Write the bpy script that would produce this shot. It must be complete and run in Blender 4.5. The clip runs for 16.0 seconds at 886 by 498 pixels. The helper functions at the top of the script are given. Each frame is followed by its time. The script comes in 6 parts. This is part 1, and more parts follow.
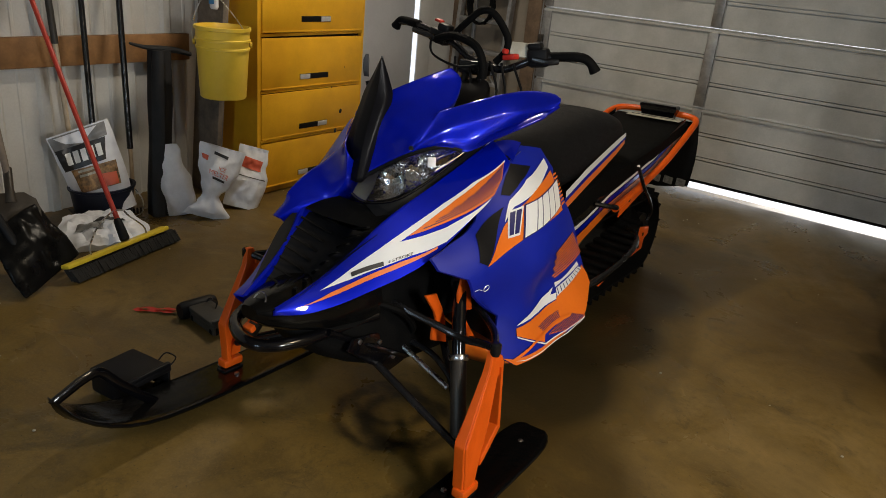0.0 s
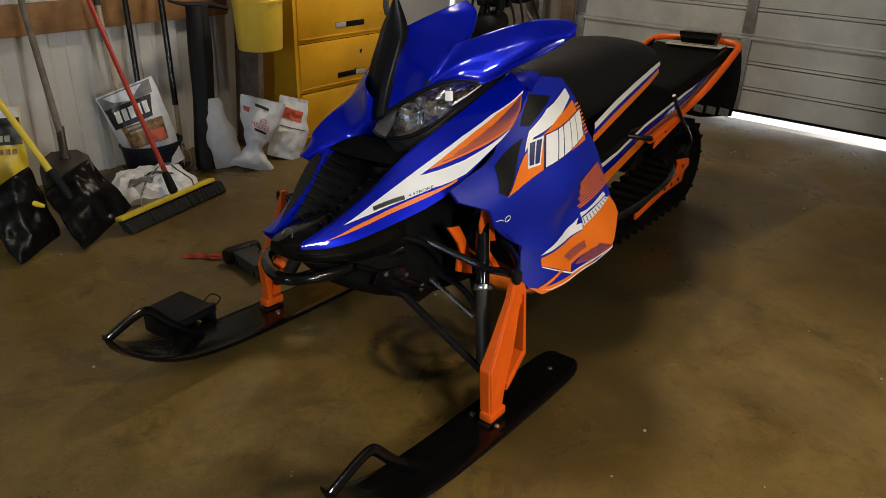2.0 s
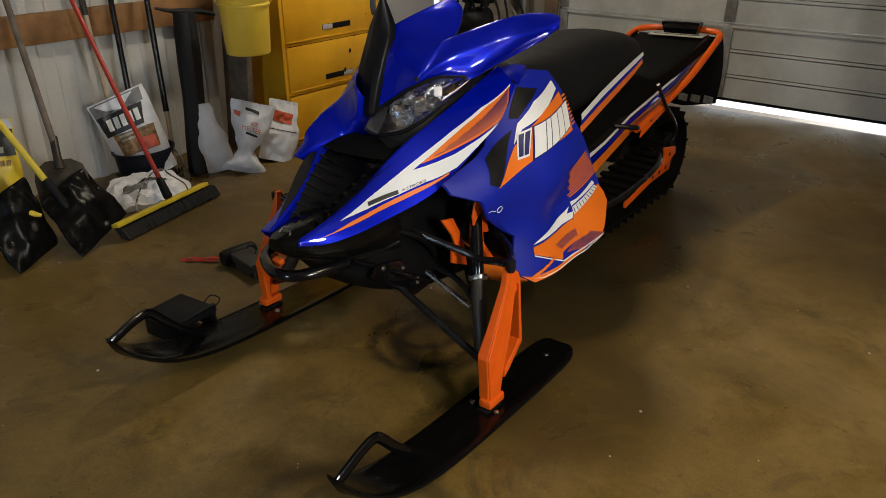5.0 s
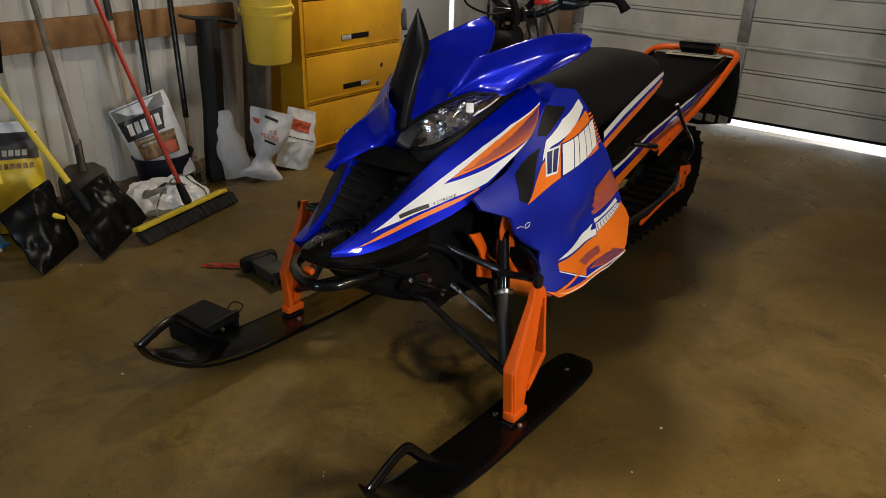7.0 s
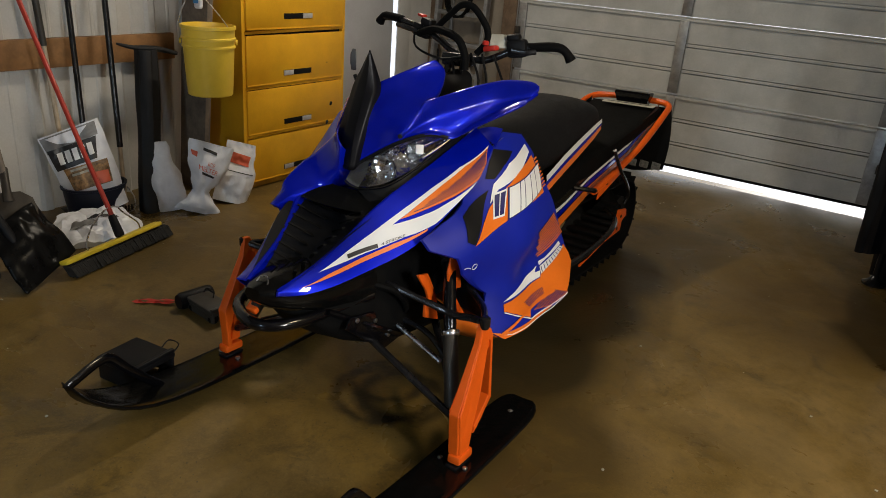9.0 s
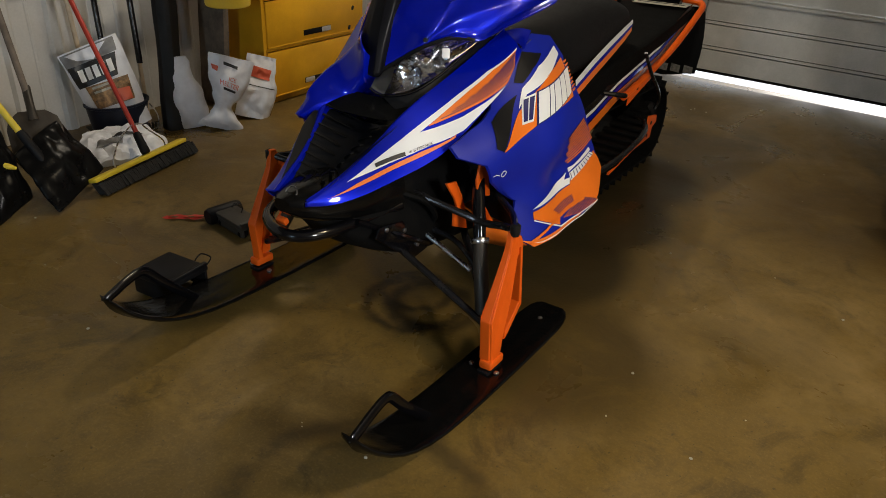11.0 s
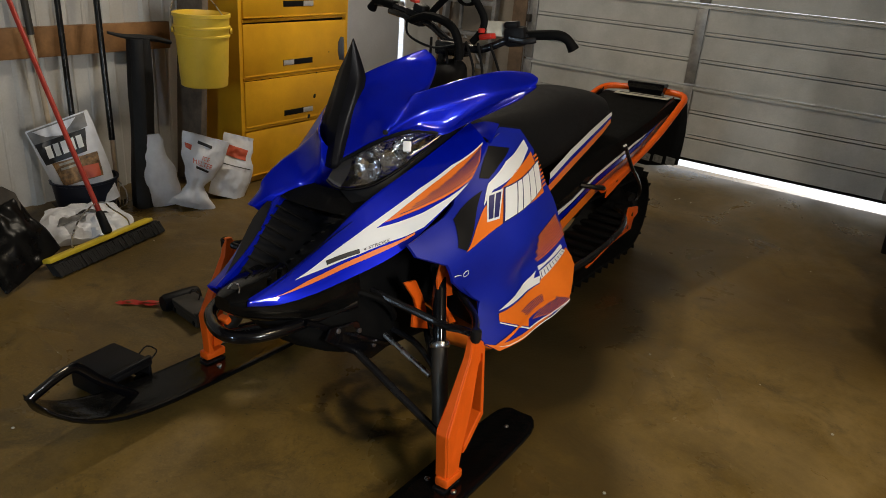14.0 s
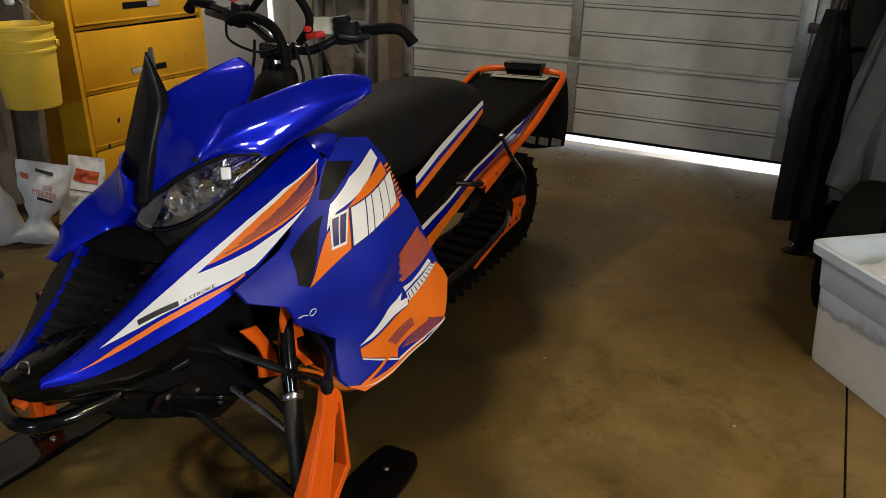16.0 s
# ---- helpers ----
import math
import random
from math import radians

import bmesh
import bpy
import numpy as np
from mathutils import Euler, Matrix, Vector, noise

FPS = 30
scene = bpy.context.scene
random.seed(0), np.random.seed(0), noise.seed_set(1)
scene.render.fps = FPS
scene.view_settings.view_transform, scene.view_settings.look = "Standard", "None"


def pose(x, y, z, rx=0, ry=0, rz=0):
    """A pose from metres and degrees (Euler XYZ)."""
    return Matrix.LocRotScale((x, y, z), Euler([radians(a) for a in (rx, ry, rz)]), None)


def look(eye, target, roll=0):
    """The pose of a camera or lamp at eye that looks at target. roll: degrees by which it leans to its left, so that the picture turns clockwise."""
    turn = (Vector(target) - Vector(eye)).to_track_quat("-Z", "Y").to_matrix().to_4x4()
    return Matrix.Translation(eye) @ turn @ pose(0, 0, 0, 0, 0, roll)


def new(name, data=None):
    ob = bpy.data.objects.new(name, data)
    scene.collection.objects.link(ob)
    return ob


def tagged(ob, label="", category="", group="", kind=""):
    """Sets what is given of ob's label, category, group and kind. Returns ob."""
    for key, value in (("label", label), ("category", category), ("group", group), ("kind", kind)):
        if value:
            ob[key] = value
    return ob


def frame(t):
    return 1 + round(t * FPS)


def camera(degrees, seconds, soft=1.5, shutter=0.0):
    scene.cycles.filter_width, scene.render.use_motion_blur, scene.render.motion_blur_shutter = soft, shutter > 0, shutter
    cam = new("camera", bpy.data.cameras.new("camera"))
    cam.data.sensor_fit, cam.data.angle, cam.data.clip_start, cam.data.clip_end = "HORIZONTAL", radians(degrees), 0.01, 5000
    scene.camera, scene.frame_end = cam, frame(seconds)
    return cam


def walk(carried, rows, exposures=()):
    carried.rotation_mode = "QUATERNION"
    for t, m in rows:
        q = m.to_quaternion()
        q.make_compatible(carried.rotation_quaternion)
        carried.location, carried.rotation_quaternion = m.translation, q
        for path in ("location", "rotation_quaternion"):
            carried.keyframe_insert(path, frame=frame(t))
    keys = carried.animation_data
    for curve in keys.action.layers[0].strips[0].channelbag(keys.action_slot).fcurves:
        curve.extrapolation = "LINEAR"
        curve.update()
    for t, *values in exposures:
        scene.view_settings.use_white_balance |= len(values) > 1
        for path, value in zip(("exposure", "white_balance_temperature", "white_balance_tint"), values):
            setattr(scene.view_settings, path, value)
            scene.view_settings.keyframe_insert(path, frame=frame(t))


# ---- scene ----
cam = camera(62.5, 16.0, 0.9)
PATH = [
    (0, (1.356, -1.438, 1.479), (0.326, 0.111, 0.745), 5.8),
    (0.5, (1.314, -1.516, 1.475), (0.409, 0.117, 0.758), 8.0),
    (1, (1.374, -1.496, 1.47), (0.417, 0.089, 0.713), 4.0),
    (1.5, (1.465, -1.449, 1.446), (0.39, 0.009, 0.6), 2.2),
    (2, (1.487, -1.422, 1.452), (0.365, -0.01, 0.588), 1.8),
    (2.5, (1.481, -1.431, 1.455), (0.389, -0.004, 0.578), 1.9),
    (3, (1.508, -1.434, 1.478), (0.406, -0.005, 0.616), 1.2),
    (3.5, (1.529, -1.441, 1.477), (0.376, -0.029, 0.655), -0.9),
    (3.7, (1.526, -1.437, 1.462), (0.366, -0.032, 0.637), -1.4),
    (5.8, (1.499, -1.491, 1.447), (0.417, -0.061, 0.56), 0.7),
    (6, (1.491, -1.494, 1.44), (0.358, -0.112, 0.543), 1.9),
    (6.5, (1.479, -1.507, 1.452), (0.304, -0.151, 0.567), 1.1),
    (7, (1.458, -1.541, 1.478), (0.349, -0.106, 0.635), 1.5),
    (7.5, (1.434, -1.557, 1.487), (0.42, -0.036, 0.676), 2.8),
    (8, (1.43, -1.57, 1.499), (0.421, -0.025, 0.728), 2.6),
    (8.5, (1.425, -1.568, 1.497), (0.437, 0.001, 0.748), 2.6),
    (9, (1.415, -1.564, 1.49), (0.429, 0.009, 0.745), 4.7),
    (9.5, (1.391, -1.593, 1.471), (0.391, -0.036, 0.712), 4.6),
    (10, (1.392, -1.576, 1.445), (0.341, -0.143, 0.527), 1.7),
    (10.2, (1.401, -1.57, 1.449), (0.39, -0.119, 0.516), 2.2),
    (12.3, (1.371, -1.568, 1.467), (0.422, -0.1, 0.496), 3.6),
    (12.5, (1.355, -1.571, 1.487), (0.39, -0.094, 0.544), 4.8),
    (13, (1.302, -1.627, 1.478), (0.341, -0.065, 0.681), 4.9),
    (13.5, (1.285, -1.559, 1.476), (0.404, 0.064, 0.709), 4.7),
    (14, (1.386, -1.371, 1.472), (0.368, 0.167, 0.699), 4.5),
    (14.5, (1.405, -1.294, 1.505), (0.303, 0.184, 0.73), 2.1),
    (15, (1.305, -1.295, 1.507), (0.282, 0.265, 0.786), 0.7),
    (15.5, (1.251, -1.23, 1.485), (0.444, 0.426, 0.706), 2.3),
    (16, (1.408, -1.021, 1.491), (0.576, 0.608, 0.68), 1.1),
]
EXPOSURE = 0.24
walk(cam, [(t, look(eye, target, roll)) for t, eye, target, roll in PATH], [(0, EXPOSURE - 0.04), (2, EXPOSURE), (13, EXPOSURE), (14.5, EXPOSURE - 0.09), (16, EXPOSURE - 0.03)])

# ---- world and lights ----
world = bpy.data.worlds.new("world")
scene.world = world
world.use_nodes = True
wn = world.node_tree.nodes
sky = wn.new("ShaderNodeTexSky")
sky.sky_type, sky.sun_disc = "NISHITA", False
sky.sun_elevation, sky.sun_rotation = radians(35), radians(0)
world.node_tree.links.new(sky.outputs[0], wn["Background"].inputs[0])
wn["Background"].inputs[1].default_value = 0.10


def lamp(name, kind, m, power, colour, size=0.1, size_y=0.0):
    data = bpy.data.lights.new(name, kind)
    data.energy, data.color = power, colour
    if kind == "SUN":
        data.angle = radians(0.5)
    else:
        data.shape, data.size, data.size_y = "RECTANGLE", size, size_y
    ob = new(name, data)
    ob.matrix_basis = m
    return ob


lamp("sun", "SUN", look((0, 10, 7), (0, 0, 0)), 5.0, (1.0, 0.98, 0.95))
# shop tubes under the ceiling, side window daylight, and an added cool fill behind the camera
lamp("shop_light_front", "AREA", look((2.5, 0.1, 2.85), (2.5, 0.1, 0)) @ pose(0, 0, 0, 0, 0, 90), 40, (1.0, 0.82, 0.55), 0.45, 0.12)
lamp("shop_light_back", "AREA", look((-1.15, 1.9, 2.85), (-1.15, 1.9, 0)) @ pose(0, 0, 0, 0, 0, 90), 33, (1.0, 0.88, 0.70), 0.6, 0.12)
lamp("window_daylight", "AREA", look((3.05, -0.9, 1.5), (0, -0.9, 1.45)), 48, (1.0, 0.97, 0.92), 0.30, 0.70)
lamp("end_fill_light", "AREA", look((0.9, -4.15, 1.6), (0.6, 0, 1.2)), 31, (0.62, 0.82, 1.0), 0.25, 0.8)


# ---- materials ----
def mat(name, col, rough=0.5, metal=0.0, var=0.18, scale=6.0, bump=0.1, fine=90.0, coat=0.0, col2=None, rvar=0.12, spots=0.0, spec=0.5, by_object=0.0):
    m = bpy.data.materials.new(name)
    m.use_nodes = True
    n, l = m.node_tree.nodes, m.node_tree.links
    b = n["Principled BSDF"]
    tc = n.new("ShaderNodeTexCoord")
    big, small = n.new("ShaderNodeTexNoise"), n.new("ShaderNodeTexNoise")
    big.inputs["Scale"].default_value, big.inputs["Detail"].default_value, big.inputs["Roughness"].default_value = scale, 6, 0.6
    small.inputs["Scale"].default_value, small.inputs["Detail"].default_value = fine, 3
    for t in (big, small):
        l.new(tc.outputs["Object"], t.inputs["Vector"])
    ramp = n.new("ShaderNodeValToRGB")
    second = col2 or tuple(c * (1 - var) for c in col)
    ramp.color_ramp.elements[0].position, ramp.color_ramp.elements[1].position = 0.32, 0.68
    ramp.color_ramp.elements[0].color, ramp.color_ramp.elements[1].color = (*second, 1), (*[min(1, c * (1 + 0.4 * var)) for c in col], 1)
    l.new(big.outputs[0], ramp.inputs[0])
    mix = n.new("ShaderNodeMix")
    mix.data_type, mix.blend_type = "RGBA", "OVERLAY"
    mix.inputs[0].default_value = min(1.0, 0.15 + var)
    l.new(ramp.outputs[0], mix.inputs[6])
    grey = n.new("ShaderNodeMapRange")
    grey.inputs[3].default_value, grey.inputs[4].default_value = 0.35, 0.65
    l.new(small.outputs[0], grey.inputs[0])
    l.new(grey.outputs[0], mix.inputs[7])
    colour = mix.outputs[2]
    if by_object:
        info, hsv, mr = n.new("ShaderNodeObjectInfo"), n.new("ShaderNodeHueSaturation"), n.new("ShaderNodeMapRange")
        mr.inputs[3].default_value, mr.inputs[4].default_value = 1 - by_object, 1 + by_object
        l.new(info.outputs["Random"], mr.inputs[0])
        l.new(mr.outputs[0], hsv.inputs["Value"])
        l.new(colour, hsv.inputs["Color"])
        colour = hsv.outputs[0]
    l.new(colour, b.inputs["Base Color"])
    rr = n.new("ShaderNodeMapRange")
    rr.inputs[3].default_value, rr.inputs[4].default_value = max(0.02, rough - rvar), min(1, rough + rvar)
    l.new(big.outputs[0], rr.inputs[0])
    l.new(rr.outputs[0], b.inputs["Roughness"])
    b.inputs["Metallic"].default_value = metal
    b.inputs["Coat Weight"].default_value, b.inputs["Coat Roughness"].default_value = coat, 0.04
    b.inputs["Specular IOR Level"].default_value = spec
    if bump:
        bp = n.new("ShaderNodeBump")
        bp.inputs["Strength"].default_value, bp.inputs["Distance"].default_value = bump, 0.004
        l.new(small.outputs[0], bp.inputs["Height"])
        l.new(bp.outputs[0], b.inputs["Normal"])
    return m


BLUE = mat("gloss_blue_plastic", (0.0005, 0.008, 0.40), 0.36, metal=0.34, var=0.14, scale=3, bump=0.010, fine=24, coat=0.9, rvar=0.04, spec=0.05)
BLUE_MATT = mat("satin_blue_plastic", (0.004, 0.014, 0.31), 0.48, var=0.14, scale=5, bump=0.06, fine=300, rvar=0.06, spec=0.28)
ORANGE = mat("orange_vinyl", (0.80, 0.17, 0.012), 0.35, var=0.08, scale=6, bump=0.02, rvar=0.05, coat=0.5)
ORANGE_METAL = mat("orange_powder_coat", (0.74, 0.105, 0.006), 0.42, var=0.14, scale=9, bump=0.08, fine=260, spec=0.3)
WHITE = mat("white_vinyl", (0.78, 0.79, 0.80), 0.32, var=0.05, scale=6, bump=0.01, rvar=0.05, coat=0.5)
NAVY = mat("navy_vinyl", (0.012, 0.014, 0.11), 0.33, var=0.08, bump=0.01)
BLACK = mat("black_plastic", (0.008, 0.008, 0.009), 0.50, var=0.3, scale=9, bump=0.08, fine=220, spec=0.14)
BLACK_GLOSS = mat("glossy_black_plastic", (0.003, 0.003, 0.004), 0.13, var=0.25, scale=7, bump=0.20, fine=45, rvar=0.06, spec=0.42)
BLACK_METAL = mat("black_painted_steel", (0.008, 0.008, 0.009), 0.24, var=0.3, scale=12, bump=0.12, fine=70, spec=0.34)
SKI_BLACK = mat("scratched_black_ski_plastic", (0.004, 0.004, 0.004), 0.15, var=0.4, scale=9, bump=0.16, fine=50, rvar=0.08, spec=0.24)
RUBBER = mat("black_rubber", (0.0035, 0.0035, 0.0035), 0.75, var=0.35, scale=14, bump=0.25, fine=120, spec=0.09)
MAT_RUBBER = mat("dusty_rubber_mat", (0.016, 0.016, 0.017), 0.6, var=0.4, scale=10, bump=0.2, fine=90, spec=0.25)
SEAT_VINYL = mat("black_seat_vinyl", (0.009, 0.009, 0.010), 0.58, var=0.25, scale=10, bump=0.3, fine=420, spec=0.16)
SILVER = mat("brushed_steel", (0.55, 0.55, 0.56), 0.28, metal=1.0, var=0.15, scale=20, bump=0.05, fine=260)
CHROME = mat("chrome_reflector", (0.90, 0.91, 0.93), 0.13, metal=1.0, var=0.12, scale=18, bump=0.0, rvar=0.05)
REFLECTOR = mat("faceted_chrome", (0.80, 0.81, 0.84), 0.14, metal=1.0, var=0.25, scale=22, bump=1.0, fine=58, rvar=0.06)
SMOKY_GREY = mat("smoky_grey_lens", (0.11, 0.11, 0.112), 0.22, var=0.2, scale=12, bump=0.02, rvar=0.05)
SMOKE = mat("smoked_windshield", (0.006, 0.006, 0.008), 0.30, var=0.3, scale=8, bump=0.02, rvar=0.08, spec=0.07)
RED = mat("red_plastic", (0.48, 0.025, 0.015), 0.4, var=0.15)
RED_PAINT = mat("red_painted_handle", (0.42, 0.035, 0.020), 0.38, var=0.25, scale=14, bump=0.05)
YELLOW = mat("yellow_painted_steel", (0.74, 0.38, 0.014), 0.42, var=0.16, scale=4, bump=0.06, fine=140, rvar=0.14)
YELLOW_DARK = mat("grimy_yellow_steel", (0.42, 0.21, 0.015), 0.5, var=0.4, scale=9, bump=0.08)
BUCKET = mat("yellow_bucket_plastic", (0.80, 0.56, 0.055), 0.38, var=0.10, scale=7, bump=0.05)
POLE_YELLOW = mat("yellow_handle", (0.74, 0.56, 0.04), 0.4, var=0.15, scale=10, bump=0.04)
WOOD = mat("pine_board", (0.27, 0.135, 0.050), 0.65, var=0.4, scale=7, bump=0.25, fine=60)
WOOD_GREY = mat("weathered_wood", (0.17, 0.135, 0.105), 0.8, var=0.5, scale=9, bump=0.3, fine=60)
WOOD_POST = mat("rough_timber", (0.16, 0.105, 0.065), 0.8, var=0.45, scale=8, bump=0.3, fine=70)
WOOD_PALE = mat("pale_ash_handle", (0.52, 0.42, 0.30), 0.55, var=0.25, scale=12, bump=0.08)
STEEL_DARK = mat("dark_worn_steel", (0.045, 0.036, 0.027), 0.5, metal=0.3, var=0.5, scale=12, bump=0.2)
SHEET = mat("white_sheet_metal", (0.52, 0.51, 0.485), 0.42, var=0.16, scale=3.0, bump=0.05, rvar=0.12)
DOOR_STEEL = mat("cream_door_steel", (0.455, 0.463, 0.45), 0.46, var=0.22, scale=3.5, bump=0.22, fine=110, rvar=0.1)
GALV = mat("galvanised_steel", (0.34, 0.34, 0.34), 0.45, metal=0.7, var=0.3, scale=16, bump=0.08)
GREY_DOOR = mat("pale_grey_door", (0.50, 0.51, 0.54), 0.45, var=0.10, scale=3, bump=0.04)
BAG_WHITE = mat("white_plastic_bag", (0.72, 0.74, 0.80), 0.34, var=0.16, scale=12, bump=0.55, fine=32)
BAG_GREY = mat("grey_printed_bag", (0.20, 0.20, 0.20), 0.40, var=0.3, scale=12, bump=0.15, fine=50)
BAG_YELLOW = mat("yellow_printed_bag", (0.72, 0.52, 0.03), 0.38, var=0.12, scale=10, bump=0.15, fine=50)
BAG_BLUE = mat("blue_printed_bag", (0.02, 0.13, 0.30), 0.36, var=0.2, scale=10, bump=0.15, fine=50)
INK = mat("black_print", (0.018, 0.018, 0.020), 0.45, var=0.2, bump=0.0)
INK_RED = mat("red_print", (0.62, 0.11, 0.055), 0.45, var=0.15, bump=0.0)
INK_BROWN = mat("brown_print", (0.30, 0.17, 0.07), 0.5, var=0.75, scale=42, bump=0.0)
GREY_PLASTIC = mat("dark_grey_case", (0.030, 0.027, 0.022), 0.55, var=0.35, scale=10, bump=0.2)
TUB = mat("dark_blue_tub", (0.012, 0.017, 0.035), 0.45, var=0.3, scale=8, bump=0.05, spec=0.25)
CLOTH = mat("grey_cloth", (0.050, 0.055, 0.062), 0.95, var=0.25, scale=14, bump=0.5, fine=240)
BRISTLE = mat("dark_bristles", (0.022, 0.021, 0.020), 0.9, var=0.5, scale=50, bump=0.6, fine=300)
CONCRETE_OUT = mat("outdoor_snow", (0.80, 0.84, 0.90), 0.85, var=0.2, scale=2, bump=0.1)
PLASTER = mat("dark_unseen_ceiling", (0.20, 0.175, 0.14), 0.7, var=0.12, scale=2, bump=0.05)
WALL_PLY = mat("plywood_wall", (0.24, 0.20, 0.155), 0.7, var=0.2, scale=3, bump=0.1)
TAIL = mat("dark_tail_lens", (0.03, 0.006, 0.006), 0.15, var=0.2, bump=0.0)
FLAP_PRINT = mat("worn_grey_print", (0.16, 0.155, 0.14), 0.6, var=0.6, scale=60, bump=0.0)
PALE_METAL = mat("pale_brushed_metal", (0.52, 0.50, 0.50), 0.45, metal=0.25, var=0.2, scale=30, bump=0.05)
LABEL = mat("pale_label", (0.42, 0.40, 0.33), 0.5, var=0.25, scale=20, bump=0.0)


def floor_material():
    m = mat("stained_concrete", (0.150, 0.094, 0.022), 0.40, var=0.25, scale=1.6, bump=0.22, fine=70, rvar=0.14, spec=0.35)
    n, l = m.node_tree.nodes, m.node_tree.links
    b = n["Principled BSDF"]
    tc = n.new("ShaderNodeTexCoord")

    def value_range(socket, lo, hi, out_lo=0.0, out_hi=1.0):
        r = n.new("ShaderNodeMapRange")
        r.inputs[1].default_value, r.inputs[2].default_value, r.inputs[3].default_value, r.inputs[4].default_value = lo, hi, out_lo, out_hi
        l.new(socket, r.inputs[0])
        return r.outputs[0]

    def times(a, b_):
        t = n.new("ShaderNodeMath")
        t.operation = "MULTIPLY"
        l.new(a, t.inputs[0])
        l.new(b_, t.inputs[1])
        return t.outputs[0]

    def noise_of(scale, detail=8, rough=0.65, warp=0.0):
        t = n.new("ShaderNodeTexNoise")
        t.inputs["Scale"].default_value, t.inputs["Detail"].default_value, t.inputs["Roughness"].default_value, t.inputs["Distortion"].default_value = scale, detail, rough, warp
        l.new(tc.outputs["Object"], t.inputs["Vector"])
        return t.outputs[0]

    def patchy(scale, lo, hi, detail=8, rough=0.65, warp=0.0):
        return value_range(noise_of(scale, detail, rough, warp), lo, hi)

    def swirl(x, y, r, width):
        """A scuffed ring on the floor round (x, y)."""
        wob, add, dist = n.new("ShaderNodeTexNoise"), n.new("ShaderNodeVectorMath"), n.new("ShaderNodeVectorMath")
        wob.inputs["Scale"].default_value, wob.inputs["Detail"].default_value = 5.0, 4
        sc = n.new("ShaderNodeVectorMath")
        sc.operation, sc.inputs["Scale"].default_value = "SCALE", 0.10
        dist.operation, dist.inputs[1].default_value = "DISTANCE", (x + 0.05, y + 0.05, 0.05)
        l.new(tc.outputs["Object"], wob.inputs["Vector"])
        l.new(wob.outputs["Color"], sc.inputs[0])
        l.new(tc.outputs["Object"], add.inputs[0])
        l.new(sc.outputs[0], add.inputs[1])
        l.new(add.outputs[0], dist.inputs[0])
        inner = value_range(dist.outputs["Value"], r - width, r - width * 0.2)
        outer = value_range(dist.outputs["Value"], r + width * 0.2, r + width, 1.0, 0.0)
        return times(times(inner, outer), patchy(6.0, 0.28, 0.50))

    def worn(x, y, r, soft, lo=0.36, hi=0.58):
        """A broad area round (x, y), toned lighter or darker, with a broken edge."""
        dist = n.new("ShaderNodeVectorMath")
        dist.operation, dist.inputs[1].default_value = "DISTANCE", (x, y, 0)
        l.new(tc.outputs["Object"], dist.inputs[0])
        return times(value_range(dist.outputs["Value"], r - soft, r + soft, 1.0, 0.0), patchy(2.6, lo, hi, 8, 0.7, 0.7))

    base = b.inputs["Base Color"].links[0].from_socket
    # broad paler areas, old oil, scuffed pale patches, ring marks, dirt and specks, painted sled shade
    for fac, colour, most in ((worn(0.05, -0.43, 0.55, 0.35), (0.235, 0.150, 0.040), 0.75), (worn(1.20, 1.06, 0.60, 0.40), (0.225, 0.150, 0.052), 0.75), (patchy(0.9, 0.50, 0.60, 9, 0.62, 0.4), (0.045, 0.031, 0.011), 0.55), (patchy(1.9, 0.53, 0.66, 9, 0.7, 0.6), (0.200, 0.132, 0.042), 0.8),
                              (patchy(4.2, 0.55, 0.66, 8, 0.7, 0.8), (0.052, 0.036, 0.014), 0.7), (patchy(11.0, 0.56, 0.72, 6, 0.7), (0.070, 0.048, 0.020), 0.6),
                              (patchy(24.0, 0.42, 0.66, 5, 0.75), (0.085, 0.057, 0.019), 0.40), (patchy(110.0, 0.50, 0.68, 3), (0.21, 0.145, 0.055), 0.30), (patchy(38.0, 0.64, 0.74, 4), (0.26, 0.20, 0.10), 0.35), (patchy(55.0, 0.66, 0.72, 2), (0.028, 0.022, 0.012), 0.6),
                              # the three areas at y 0.85 to 1.95: damp plus the sled's shade, painted in
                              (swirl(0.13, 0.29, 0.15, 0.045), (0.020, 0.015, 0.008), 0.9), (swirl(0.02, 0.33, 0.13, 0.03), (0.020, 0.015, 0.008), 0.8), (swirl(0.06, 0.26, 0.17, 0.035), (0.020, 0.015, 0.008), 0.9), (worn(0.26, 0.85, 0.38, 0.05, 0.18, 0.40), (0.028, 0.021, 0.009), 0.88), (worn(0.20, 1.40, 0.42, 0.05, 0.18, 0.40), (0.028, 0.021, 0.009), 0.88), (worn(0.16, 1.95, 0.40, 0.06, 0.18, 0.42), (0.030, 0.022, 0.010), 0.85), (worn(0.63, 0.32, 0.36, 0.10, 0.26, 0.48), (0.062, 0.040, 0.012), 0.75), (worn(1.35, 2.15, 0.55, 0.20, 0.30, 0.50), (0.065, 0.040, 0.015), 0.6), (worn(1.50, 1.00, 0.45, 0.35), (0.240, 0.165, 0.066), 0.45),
                              (swirl(0.55, -0.62, 0.34, 0.05), (0.035, 0.025, 0.012), 0.6), (swirl(1.25, 1.5, 0.42, 0.06), (0.050, 0.036, 0.016), 0.2)):
        mx, sc = n.new("ShaderNodeMix"), n.new("ShaderNodeMath")
        mx.data_type, sc.operation = "RGBA", "MULTIPLY"
        sc.inputs[1].default_value = most
        l.new(fac, sc.inputs[0])
        l.new(sc.outputs[0], mx.inputs[0])
        l.new(base, mx.inputs[6])
        mx.inputs[7].default_value = (*colour, 1)
